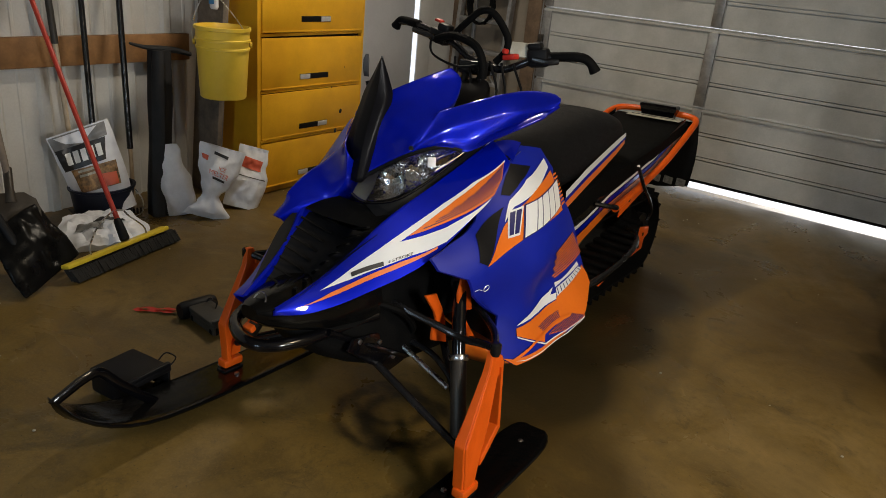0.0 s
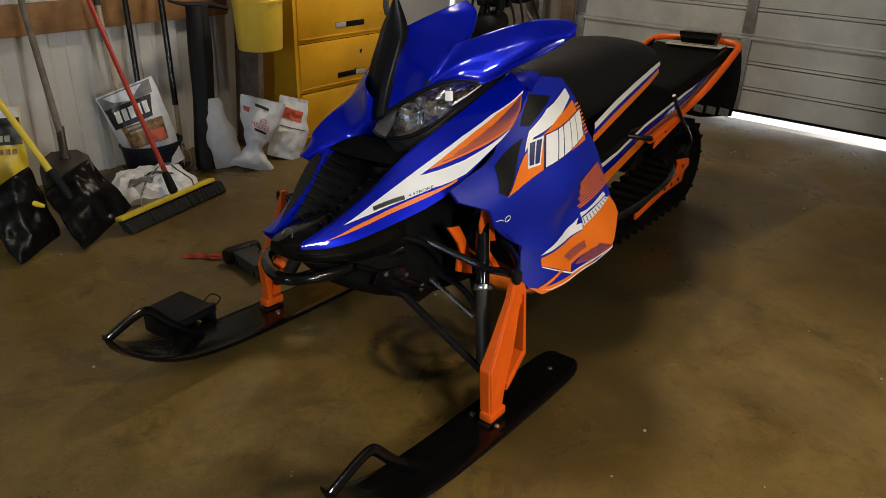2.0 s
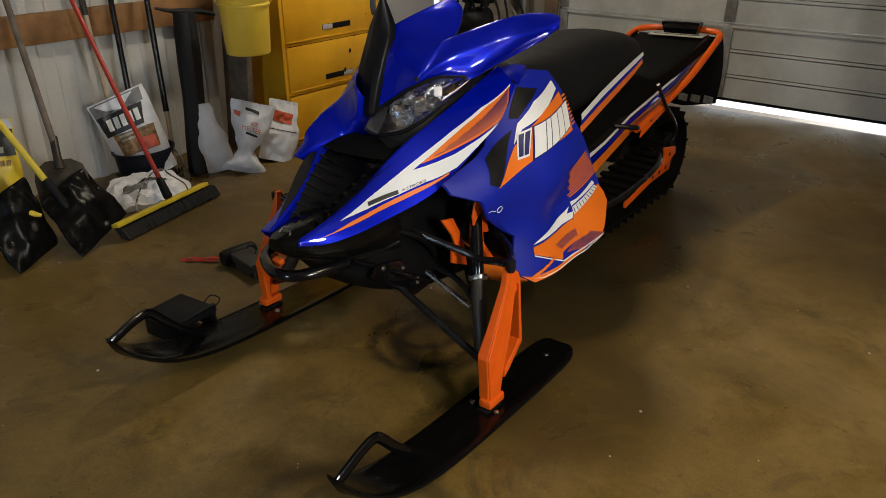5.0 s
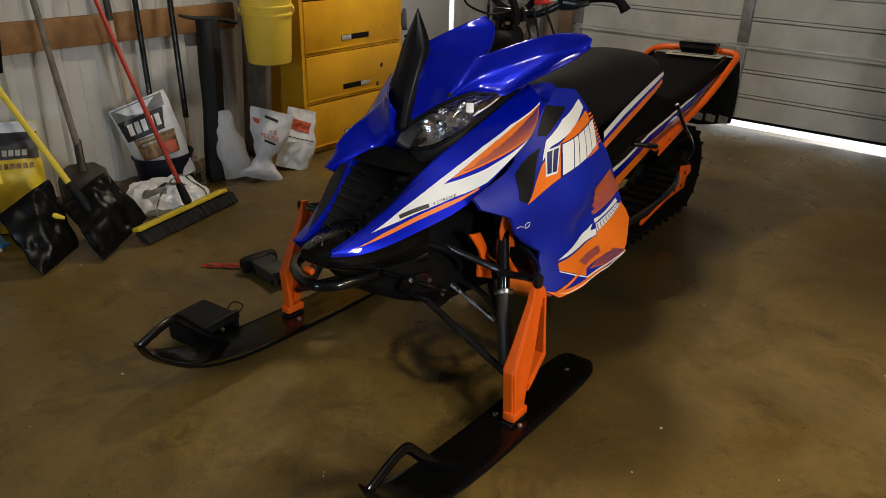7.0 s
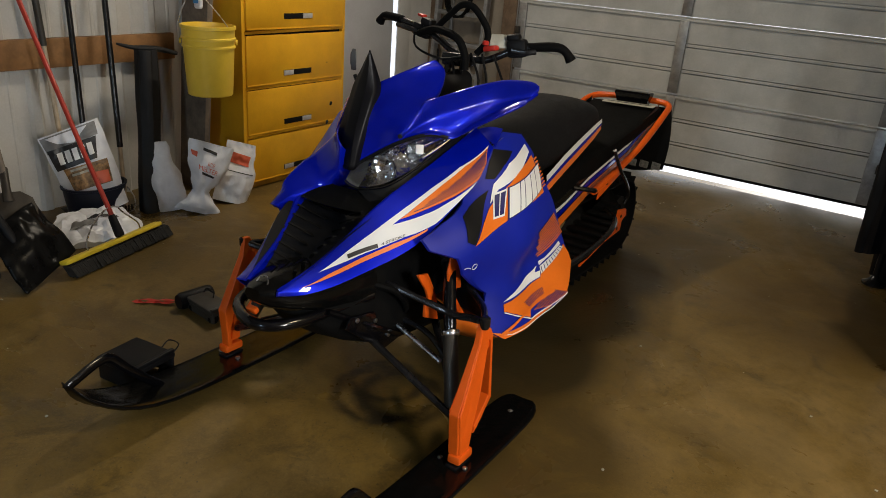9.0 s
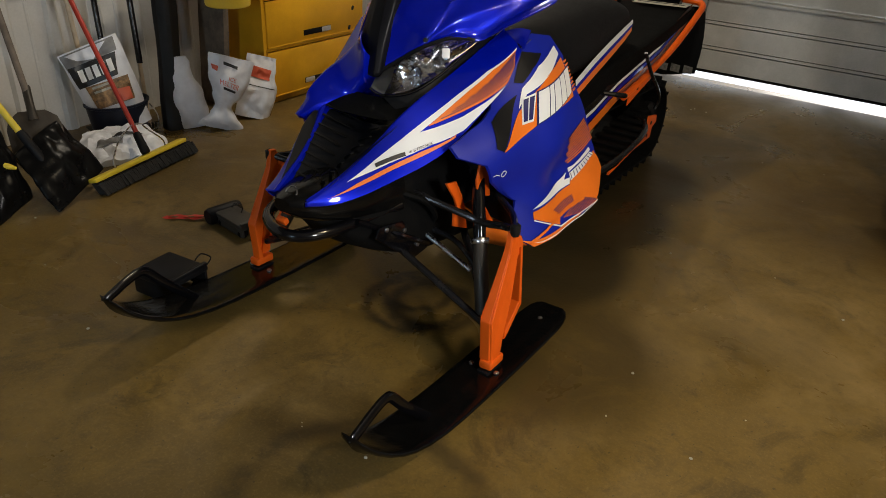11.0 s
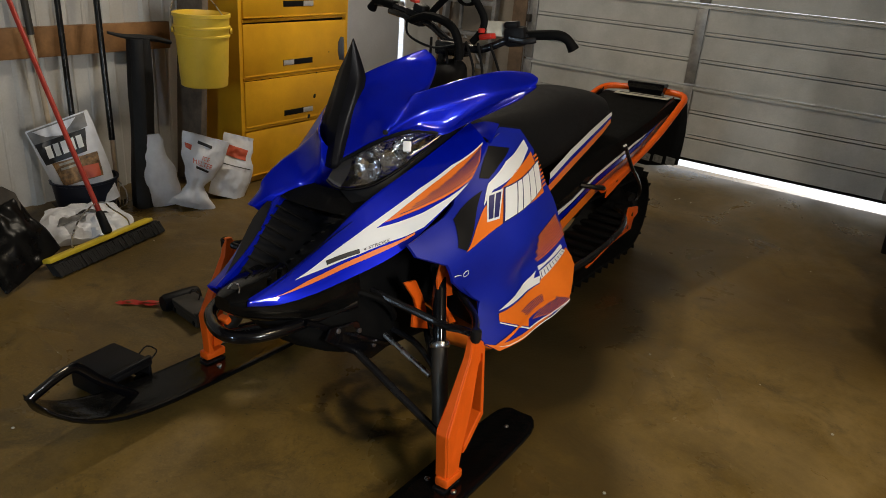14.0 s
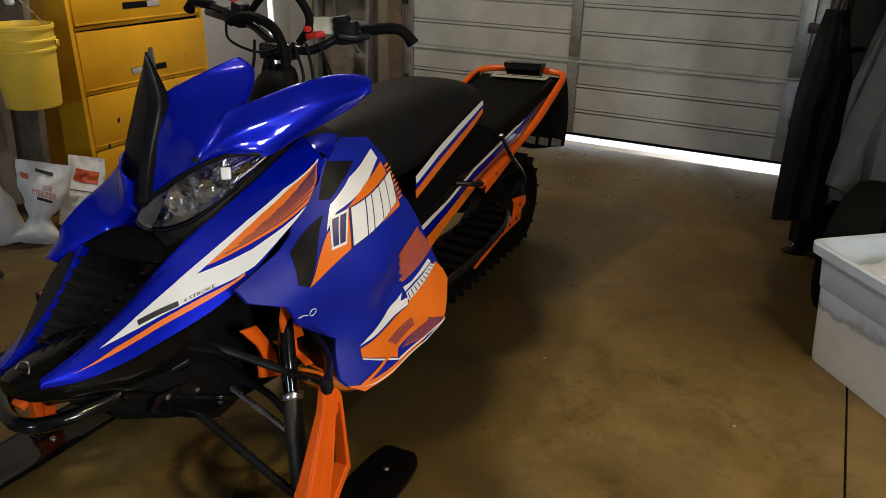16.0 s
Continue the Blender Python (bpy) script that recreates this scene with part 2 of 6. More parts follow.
        base = mx.outputs[2]
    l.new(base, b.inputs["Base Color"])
    l.new(value_range(noise_of(1.3, 6, 0.6, 0.5), 0.38, 0.62, 0.24, 0.55), b.inputs["Roughness"])
    return m


FLOOR = floor_material()


def clear_plastic():
    m = bpy.data.materials.new("clear_lens")
    m.use_nodes = True
    b = m.node_tree.nodes["Principled BSDF"]
    b.inputs["Base Color"].default_value = (0.85, 0.87, 0.9, 1)
    b.inputs["Roughness"].default_value = 0.03
    b.inputs["Transmission Weight"].default_value = 1.0
    b.inputs["IOR"].default_value = 1.05
    b.inputs["Coat Weight"].default_value = 0.6
    return m


LENS = clear_plastic()


def bin_plastic():
    """Milky plastic; a ragged line of packing shows through it, bluish daylight painted in above."""
    m = mat("translucent_white_plastic", (0.80, 0.81, 0.82), 0.42, var=0.10, scale=5, bump=0.06)
    n, l = m.node_tree.nodes, m.node_tree.links
    b = n["Principled BSDF"]
    was = b.inputs["Base Color"].links[0].from_socket
    place, split, noise, add, ramp, mix = (n.new("ShaderNode" + k) for k in ("NewGeometry", "SeparateXYZ", "TexNoise", "Math", "ValToRGB", "Mix"))
    noise.inputs["Scale"].default_value, noise.inputs["Detail"].default_value = 9, 5
    l.new(place.outputs["Position"], split.inputs[0])
    l.new(place.outputs["Position"], noise.inputs["Vector"])
    add.operation = "MULTIPLY_ADD"
    add.inputs[1].default_value = 0.16
    l.new(noise.outputs[0], add.inputs[0])
    l.new(split.outputs["Z"], add.inputs[2])
    stops = ramp.color_ramp.elements
    stops[0].position, stops[0].color = 0.24, (0.88, 0.86, 0.80, 1)
    stops[1].position, stops[1].color = 0.42, (0.78, 0.88, 1.0, 1)
    for pos, col in ((0.300, (0.84, 0.83, 0.80, 1)), (0.318, (0.40, 0.40, 0.42, 1)), (0.345, (0.66, 0.74, 0.86, 1))):
        stops.new(pos).color = col
    l.new(add.outputs[0], ramp.inputs[0])
    mix.data_type, mix.blend_type = "RGBA", "MULTIPLY"
    mix.inputs[0].default_value = 1.0
    l.new(was, mix.inputs[6])
    l.new(ramp.outputs[0], mix.inputs[7])
    l.new(mix.outputs[2], b.inputs["Base Color"])
    return m


BIN = bin_plastic()


# ---- mesh helpers ----
def mesh_object(name, bm, material, smooth=True, flip=True):
    if flip:
        bmesh.ops.recalc_face_normals(bm, faces=bm.faces[:])
    me = bpy.data.meshes.new(name)
    if smooth:
        for f in bm.faces:
            f.smooth = True
        for e in bm.edges:
            if len(e.link_faces) == 2 and e.calc_face_angle(0) > 0.6:
                e.smooth = False
    bm.to_mesh(me)
    bm.free()
    me.materials.append(material)
    return new(name, me)


def part(name, bm, material, parent, label="", smooth=True, flip=True):
    ob = mesh_object(name, bm, material, smooth, flip)
    ob.parent = parent
    if parent.parent is None:
        ob.matrix_parent_inverse = parent.matrix_basis.inverted()
    return tagged(ob, label)


def thing(name, label, category, at=(0, 0, 0), group="", kind=""):
    ob = new(name)
    ob.empty_display_size = 0.1
    ob.location = at
    ob.matrix_basis = Matrix.Translation(at)
    return tagged(ob, label, category, group, kind)


def single(name, bm, material, label, category, kind="", group="", smooth=True):
    return tagged(mesh_object(name, bm, material, smooth), label, category, group, kind)


def join(*bms):
    out = bmesh.new()
    for b in bms:
        me = bpy.data.meshes.new("tmp")
        b.to_mesh(me)
        b.free()
        out.from_mesh(me)
        bpy.data.meshes.remove(me)
    return out


def box(c, size, bevel=0.0, m=None, seg=2):
    bm = bmesh.new()
    bmesh.ops.create_cube(bm, size=1, matrix=Matrix.Diagonal((*size, 1)))
    if bevel:
        bmesh.ops.bevel(bm, geom=bm.edges[:], offset=bevel, segments=seg, profile=0.5, affect="EDGES")
    bm.transform(Matrix.Translation(c) @ (m or Matrix()))
    return bm


def spline(points, n):
    p = [Vector(q) for q in points]
    out = []
    for i in range(len(p) - 1):
        a, b, c, d = p[max(i - 1, 0)], p[i], p[i + 1], p[min(i + 2, len(p) - 1)]
        for k in range(n):
            t = k / n
            out.append(0.5 * (2 * b + (c - a) * t + (2 * a - 5 * b + 4 * c - d) * t * t + (3 * b - a - 3 * c + d) * t ** 3))
    return out + [p[-1]]


def loft(rings, closed=True, caps=True):
    bm = bmesh.new()
    rows = [[bm.verts.new(v) for v in ring] for ring in rings]
    for a, b in zip(rows, rows[1:]):
        k = len(a)
        for i in range(k if closed else k - 1):
            j = (i + 1) % k
            bm.faces.new((a[i], a[j], b[j], b[i]))
    if closed and caps:
        bm.faces.new(rows[0][::-1])
        bm.faces.new(rows[-1])
    return bm


def tube(points, r, seg=10, smooth_steps=0, flat=1.0, loop=False):
    pts = spline(points, smooth_steps) if smooth_steps else [Vector(p) for p in points]
    radii = r if isinstance(r, (list, tuple)) else None
    k = len(pts)
    up = Vector((0, 0, 1))
    rings = []
    side = None
    for i, p in enumerate(pts):
        d = (pts[min(i + 1, k - 1)] - pts[max(i - 1, 0)]).normalized()
        if side is None:
            side = d.cross(up if abs(d.z) < 0.95 else Vector((1, 0, 0))).normalized()
        side = (side - d * side.dot(d)).normalized()
        other = d.cross(side)
        if radii:
            f = i / (k - 1) * (len(radii) - 1)
            a = min(int(f), len(radii) - 2)
            rad = radii[a] + (radii[a + 1] - radii[a]) * (f - a)
        else:
            rad = r
        rings.append([p + side * rad * math.cos(2 * math.pi * j / seg) + other * rad * flat * math.sin(2 * math.pi * j / seg) for j in range(seg)])
    return loft(rings, True, True)


def lathe(profile, seg=32, m=None, caps=True):
    rings = [[Vector((r * math.cos(2 * math.pi * j / seg), r * math.sin(2 * math.pi * j / seg), z)) for j in range(seg)] for r, z in profile]
    bm = loft(rings, True, caps)
    if m:
        bm.transform(m)
    return bm


def along(a, b):
    """Pose whose z runs from a to b."""
    a, b = Vector(a), Vector(b)
    return Matrix.Translation(a) @ (b - a).to_track_quat("Z", "Y").to_matrix().to_4x4()


def prism(poly, depth, m=None, bevel=0.0):
    """Outline in x, y, pushed along z."""
    bm = bmesh.new()
    f = bm.faces.new([bm.verts.new((x, y, 0)) for x, y in poly])
    r = bmesh.ops.extrude_face_region(bm, geom=[f])
    for v in r["geom"]:
        if isinstance(v, bmesh.types.BMVert):
            v.co.z += depth
    if bevel:
        bmesh.ops.bevel(bm, geom=bm.edges[:], offset=bevel, segments=2, profile=0.5, affect="EDGES")
    if m:
        bm.transform(m)
    return bm


def modifier(ob, kind, **values):
    md = ob.modifiers.new(kind.lower(), kind)
    if kind == "SUBSURF":
        md.levels = md.render_levels = values["levels"]
    if kind == "SOLIDIFY":
        md.thickness, md.offset = values["thickness"], values.get("offset", -1)
    if kind == "BEVEL":
        md.width, md.segments = values["width"], 2
    return ob


def standing():
    """All top-level objects so far."""
    return set(ob for ob in scene.collection.objects if ob.parent is None)


def settle(before, m, moves=()):
    """Set the things made since then in their place, turn and size; moves shifts some of them by name."""
    shift = dict(moves)
    for ob in standing() - before:
        ob.matrix_basis = Matrix.Translation(shift.get(ob.name.split(".")[0], (0, 0, 0))) @ m @ ob.matrix_basis


# ---- the shell of the garage ----
WX, DY, RX, BY, CZ = -2.50, 4.22, 3.1, -4.2, 2.95   # inner faces: west wall, door wall, east wall, south wall, ceiling

single("ground", box((0, 0, -0.29), (4000, 4000, 0.5)), CONCRETE_OUT, "sunlit snowy ground outside the garage", "ground", "structure")
JOINT = 1.705
for x0, x1 in ((WX - 0.1, JOINT - 0.004), (JOINT + 0.004, RX + 0.1)):
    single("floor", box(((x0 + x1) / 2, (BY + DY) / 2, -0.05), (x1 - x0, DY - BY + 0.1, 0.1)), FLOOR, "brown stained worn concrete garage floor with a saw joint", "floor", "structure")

# west wall: ribbed white sheet steel on a backing, with a door opening near the corner
ys, y = [], BY
while y < 2.52:
    for d, x in ((0.0, 0), (0.018, 0.016), (0.058, 0.016), (0.076, 0), (0.150, 0), (0.156, 0.004), (0.166, 0.004), (0.172, 0)):
        if y + d < 2.52:
            ys.append((y + d, x))
    y += 0.245
ring = [[Vector((WX + x, y, z)) for y, x in ys] for z in (0.0, CZ)]
single("wall_west", join(loft(ring, False), box((WX - 0.06, (BY + 2.52) / 2, CZ / 2), (0.1, 2.52 - BY, CZ)), box((WX - 0.06, 3.07, 2.53), (0.1, 1.10, 0.84)),
                                box((WX - 0.06, 4.02, CZ / 2), (0.1, 0.42, CZ)), box((WX - 0.06, 3.715, 2.53), (0.1, 0.19, 0.84))), SHEET, "white ribbed sheet-steel garage wall", "wall", "structure", smooth=False)
single("trim", box((WX + 0.034, -0.9, 0.857), (0.038, 4.5, 0.150), 0.004), WOOD, "reddish brown timber rail across the sheet-steel wall", "trim", "structure")

# pale grey side door in the west wall, daylight along its edge
door = thing("door_1", "pale grey steel side door with daylight at its edge", "door", (WX, 3.07, 0), kind="structure")
part("leaf", box((WX - 0.012, 3.055, 1.05), (0.014, 1.07, 2.07), 0.003), GREY_DOOR, door)
part("door_handle", join(lathe([(0.028, 0), (0.028, 0.01), (0.012, 0.014), (0.012, 0.05)], 16, along((WX - 0.008, 3.53, 0.98), (WX + 0.1, 3.53, 0.98))),
                         lathe([(0.012, 0), (0.030, 0.012), (0.030, 0.03), (0.015, 0.04)], 16, along((WX + 0.035, 3.53, 0.98), (WX + 0.1, 3.53, 0.98)))), SILVER, door)
part("frame", join(box((WX + 0.004, 3.735, 1.06), (0.012, 0.18, 2.12), 0.003), box((WX + 0.008, 3.08, 2.15), (0.03, 1.2, 0.06), 0.003)), SHEET, door)

# door wall with the opening of the overhead door
OX0, OX1, OZ = -1.645, 1.285, 2.15
single("wall_north", join(box(((WX + OX0) / 2, DY + 0.06, CZ / 2), (OX0 - WX, 0.1, CZ)), box(((OX1 + RX) / 2, DY + 0.06, CZ / 2), (RX - OX1, 0.1, CZ)),
                          box(((OX0 + OX1) / 2, DY + 0.06, (OZ + CZ) / 2), (OX1 - OX0, 0.1, CZ - OZ))), WALL_PLY, "unpainted plywood wall round the overhead door", "wall", "structure", smooth=False)
# side wall, end wall and ceiling are unseen, kept dark to cut bounced light
single("wall_east", join(box((RX + 0.05, (BY - 1.5) / 2, CZ / 2), (0.1, -1.5 - BY, CZ)), box((RX + 0.05, (DY - 0.3) / 2, CZ / 2), (0.1, DY + 0.3, CZ)),
                         box((RX + 0.05, -0.9, 0.45), (0.1, 1.2, 0.9)), box((RX + 0.05, -0.9, 2.55), (0.1, 1.2, 0.8))), WALL_PLY, "unseen brown plywood side wall with a window opening", "wall", "structure", smooth=False)
single("wall_south", join(box((-1.19, BY - 0.05, CZ / 2), (2.82, 0.1, CZ)), box((2.43, BY - 0.05, CZ / 2), (1.54, 0.1, CZ)), box((0.94, BY - 0.05, 0.5), (1.44, 0.1, 1.0)), box((0.94, BY - 0.05, 2.575), (1.44, 0.1, 0.75))), WALL_PLY, "unseen brown plywood end wall with an opening added for the fill lamp", "wall", "structure", smooth=False)
single("ceiling", box((0.30, 0.01, CZ + 0.05), (5.8, 8.62, 0.1)), PLASTER, "unseen ceiling kept dark to cut bounced light", "ceiling", "structure", smooth=False)

# overhead door: four ribbed sections with a lip at each joint
odoor = thing("garage_door", "closed cream ribbed steel overhead garage door with a bright gap below", "garage door", ((OX0 + OX1) / 2, DY, 0), kind="structure")
PH, GAP = 0.575, 0.075
prof = ((0.0, 0.0), (0.004, 0.0), (0.160, 0.0), (0.1605, 0.035), (0.1685, 0.035), (0.169, 0.0), (0.188, 0.0), (0.1885, 0.03), (0.1935, 0.03), (0.194, 0.0), (0.352, 0.0), (0.3525, 0.035), (0.3605, 0.035), (0.361, 0.0), (0.380, 0.0), (0.3805, 0.03), (0.3855, 0.03), (0.386, 0.0), (0.540, 0.0),
        (0.543, -0.022), (0.560, -0.022), (0.566, 0.010), (0.572, 0.010))
for k in range(4):
    z0, full = (0.628 + (k - 1) * PH, 1.0) if k else (GAP, 0.962)
    rows = [[Vector((x, DY + 0.012 + d, z0 + z * full)) for z, d in prof] for x in (OX0 - 0.02, -0.28, -0.21, OX1 + 0.01)]
    sec = part("section", loft(rows, False), DOOR_STEEL, odoor, smooth=False)
    modifier(sec, "SOLIDIFY", thickness=0.02, offset=1)
    for x, w in ((OX0 + 0.03, 0.09), (-0.235, 0.075), (OX1 - 0.045, 0.09)):
        part("stile", box((x, DY + 0.000, z0 + 0.275), (w, 0.022, 0.536), 0.003), GALV, odoor)
part("bottom_seal", box(((OX0 + OX1) / 2 , DY + 0.02, GAP - 0.006), (OX1 - OX0, 0.03, 0.02), 0.004), RUBBER, odoor)
for x in (OX0 - 0.02, OX1 + 0.03):
    part("track", join(box((x, DY - 0.03, 1.1), (0.05, 0.02, 2.1), 0.004), box((x + (0.03 if x > 0 else -0.03), DY - 0.01, 1.1), (0.02, 0.06, 2.1), 0.004)), GALV, odoor)
    for z in (0.35, 0.95, 1.55):
        part("bracket", box((x, DY - 0.025, z), (0.11, 0.05, 0.06), 0.005), STEEL_DARK, odoor)

# ---- the snowmobile ----
from mathutils import geometry

# nose towards -y, centre line on x = 0
sled = thing("snowmobile", "blue, white and orange snowmobile parked on the concrete floor", "snowmobile")

# bulge of the side: half width at stations along the length and height
BULGE = np.array((
    (.075, -.285, .595), (.118, -.215, .617), (.137, -.158, .649), (.31, .431, .943), (.315, .095, .72), (.4, .224, .69), (.397, .358, .749), (.418, .619, .785),
    (.44, .673, .72), (.474, .489, .625), (.448, .367, .436), (.465, .313, .367), (.512, .436, .353), (.47, .84, .5), (.335, .67, .92), (.395, .538, .536),
    (.343, .26, .5), (.51, .7, .42), (.3, .6, .97), (.085, -.2, .634), (.114, -.13, .687), (.148, -.06, .743), (.158, 0, .772), (.165, .035, .785),
    (.17, .145, .813), (.2, .262, .855), (.218, .325, .908), (.238, .373, .957), (.2, -.09, .665), (.335, .22, .775)))


def thin_plate(r):
    return np.where(r > 1e-9, r * r * np.log(r + 1e-12), 0)


SPOTS, COUNT = BULGE[:, 1:], len(BULGE)
system = np.zeros((COUNT + 3, COUNT + 3))
system[:COUNT, :COUNT] = thin_plate(np.linalg.norm(SPOTS[:, None] - SPOTS[None], axis=2)) + np.eye(COUNT) * 0.008
system[:COUNT, COUNT], system[:COUNT, COUNT + 1:], system[COUNT, :COUNT], system[COUNT + 1:, :COUNT] = 1, SPOTS, 1, SPOTS.T
WEIGHTS = np.linalg.solve(system, np.r_[BULGE[:, 0], 0, 0, 0])


def half_width(y, z):
    p = np.array((y, z))
    return float(WEIGHTS[:COUNT] @ thin_plate(np.linalg.norm(SPOTS - p, axis=1)) + WEIGHTS[COUNT] + WEIGHTS[COUNT + 1:] @ p)


def on_skin(y, z, off, s):
    """A point off metres out from the skin, square to it."""
    h, e = half_width(y, z), 0.004
    n = Vector((1, (half_width(y - e, z) - h) / e, (half_width(y, z - e) - h) / e))
    n.normalize()
    if s < 0:
        h -= 0.4 * max(0, h - 0.10) * max(0, min(1, (0.76 - z) / 0.08)) * max(0, min(1, (0.10 - y) / 0.12))
    return Vector((s * (h + n.x * off), y + n.y * off, z + n.z * off))


def inside(outline, y, z):
    hit = False
    for (a, b), (c, d) in zip(outline, outline[1:] + outline[:1]):
        if (b > z) != (d > z) and y < (c - a) * (z - b) / (d - b) + a:
            hit = not hit
    return hit


def sheet(outline, off, s, step=0.008, rim=0.0, skin=on_skin):
    """A piece of a skin inside an outline of its two coordinates, off metres proud, on side s."""
    border = []
    for a, b in zip(outline, outline[1:] + outline[:1]):
        a, b = Vector(a), Vector(b)
        k = max(1, round((b - a).length / step))
        border += [a.lerp(b, m / k) for m in range(k)]
    field = []
    y = min(p.x for p in border)
    while y < max(p.x for p in border):
        z = min(p.y for p in border)
        while z < max(p.y for p in border):
            if inside(outline, y, z) and min((p.x - y) ** 2 + (p.y - z) ** 2 for p in border) > (0.45 * step) ** 2:
                field.append(Vector((y, z)))
            z += step
        y += step
    k = len(border)
    points, _, faces, *_ = geometry.delaunay_2d_cdt(border + field, [(m, (m + 1) % k) for m in range(k)], [list(range(k))], 1, 1e-6)
    bm = bmesh.new()
    verts = [bm.verts.new(skin(p.x, p.y, off, s)) for p in points]
    for face in faces:
        bm.faces.new([verts[m] for m in face])
    bmesh.ops.recalc_face_normals(bm, faces=bm.faces[:])
    if sum(q.normal.x * q.calc_area() for q in bm.faces) * s < 0:
        bmesh.ops.reverse_faces(bm, faces=bm.faces[:])
    if rim:
        out = bmesh.ops.extrude_edge_only(bm, edges=[e for e in bm.edges if e.is_boundary])
        for v in out["geom"]:
            if isinstance(v, bmesh.types.BMVert):
                v.co.x -= s * rim * 0.8
                v.co.z -= rim * 0.4
    return bm


def letters(body, origin, u, height, off, s, stretch=1.0, skin=on_skin):
    """Built-in font laid on the skin, from origin along u in (y, z)."""
    curve = bpy.data.curves.new("text", "FONT")
    curve.body, curve.size = body, height
    ob = bpy.data.objects.new("text", curve)
    scene.collection.objects.link(ob)
    dg = bpy.context.evaluated_depsgraph_get()
    me = bpy.data.meshes.new_from_object(ob.evaluated_get(dg))
    bpy.data.objects.remove(ob)
    bm = bmesh.new()
    bm.from_mesh(me)
    u = Vector(u).normalized()
    v = Vector((-u.y, u.x)) if skin is on_skin else Vector((u.y, -u.x))
    for w in bm.verts:
        w.co.x = (w.co.x + 0.25 * w.co.y) * stretch
        y, z = origin[0] + u.x * w.co.x + v.x * w.co.y, origin[1] + u.y * w.co.x + v.y * w.co.y
        w.co = skin(y, z, off, s)
    return bm


def quad_between(corners, a0, a1, b0, b1):
    """A piece of a four-cornered (y, z) patch: a along, b down, both 0 to 1."""
    p, q, r, t = [Vector(c) for c in corners]

    def at(a, b):
        return (p.lerp(q, a)).lerp(t.lerp(r, a), b)
    return [tuple(at(a0, b0)), tuple(at(a1, b0)), tuple(at(a1, b1)), tuple(at(a0, b1))]


PANEL = [(.656, .937), (.659, .884), (.669, .817), (.748, .668), (.795, .571), (.823, .492), (.782, .449), (.716, .416), (.642, .385), (.454, .363), (.336, .357), (.303, .379), (.295, .4), (.329, .498), (.203, .595), (.173, .654), (.095, .687), (.09, .717), (.132, .732), (.276, .792), (.407, .894), (.445, .945), (.529, .967)]
# upper cowl, between its ridge beside the grille and the seam with the side panel; its stickers in shares along and down
RIDGE = [(.067, -.267, .598), (.084, -.198, .625), (.1, -.128, .658), (.118, -.064, .698), (.135, -.008, .742), (.152, .046, .785), (.17, .113, .825), (.19, .195, .864), (.21, .282, .907), (.231, .364, .952), (.254, .439, .998)]
SEAM = [(.07, -.27, .585), (.109, -.202, .579), (.154, -.126, .596), (.201, -.038, .628), (.241, .049, .659), (.271, .118, .694), (.293, .169, .736), (.309, .217, .776), (.321, .272, .816), (.328, .33, .861), (.33, .381, .907), (.327, .424, .949)]
VENT = [(.377, .823), (.299, .745), (.236, .685), (.212, .697), (.242, .762)]
VENT_TOP = [(.451, .939), (.532, .925), (.461, .889), (.409, .852), (.386, .854), (.421, .906)]
WHITE_BAND = [(.635, .934), (.639, .908), (.446, .836), (.406, .822), (.357, .784), (.401, .839), (.485, .893)]
ORANGE_PATCH = [(.646, .898), (.64, .836), (.636, .781), (.479, .762), (.367, .726), (.234, .681), (.291, .731), (.353, .778), (.434, .825), (.515, .865)]
SHORT_MARK = [(.384, .809), (.432, .82), (.385, .751), (.344, .746)]
LONG_MARK = [(.444, .824), (.66, .867), (.622, .796), (.399, .739)]
WHITE_UNDER = [(.371, .428), (.422, .406), (.485, .381), (.609, .388), (.727, .406), (.725, .403), (.607, .385), (.483, .377), (.420, .4025), (.370, .4245)]
WHITE_PATCH = [(.623, .517), (.751, .564), (.776, .553), (.625, .491)]
WHITE_RIM = [(.331, .366), (.371, .362), (.483, .370), (.612, .380), (.722, .404), (.721, .402), (.611, .3775), (.482, .3675), (.370, .3595)]
WHITE_LINE = [(.617, .537), (.65, .542), (.746, .583), (.759, .569), (.66, .537), (.622, .521)]
WHITE_ARROW = [(.38, .458), (.417, .469), (.517, .487), (.584, .508), (.61, .523), (.596, .5), (.624, .502), (.617, .482), (.515, .466)]
ORANGE_BACK = [(.617, .481), (.631, .499), (.691, .527), (.784, .562), (.815, .525), (.823, .492), (.782, .449), (.745, .419), (.722, .408), (.667, .43), (.603, .423)]
ORANGE_LOW = [(.379, .451), (.519, .461), (.615, .479), (.616, .451), (.605, .426), (.509, .408), (.485, .384), (.44, .402), (.372, .43)]
DARK_A = [(.479, .429), (.609, .448), (.606, .427), (.499, .41)]
DARK_B = [(.525, .396), (.666, .428), (.728, .408), (.608, .388)]
ORANGE_LINE = [(.606, .427), (.666, .43), (.652, .422), (.434, .393), (.33, .363), (.32, .369), (.427, .398)]
RIM = [(.782, .449), (.725, .412), (.593, .381), (.454, .363), (.334, .354), (.299, .38), (.339, .369), (.448, .375), (.549, .38), (.645, .39)]
WHITE_STRIPE = [(.158, .323), (.283, .282), (.411, .321), (.543, .341), (.683, .383), (.829, .476), (.985, .768), (.976, .803), (.81, .541), (.656, .463), (.511, .444), (.476, .445), (.64, .758), (.849, 1.05), (.825, 1.04), (.747, .998), (.684, .984), (.615, .958), (.494, .769), (.38, .654), (.268, .51)]
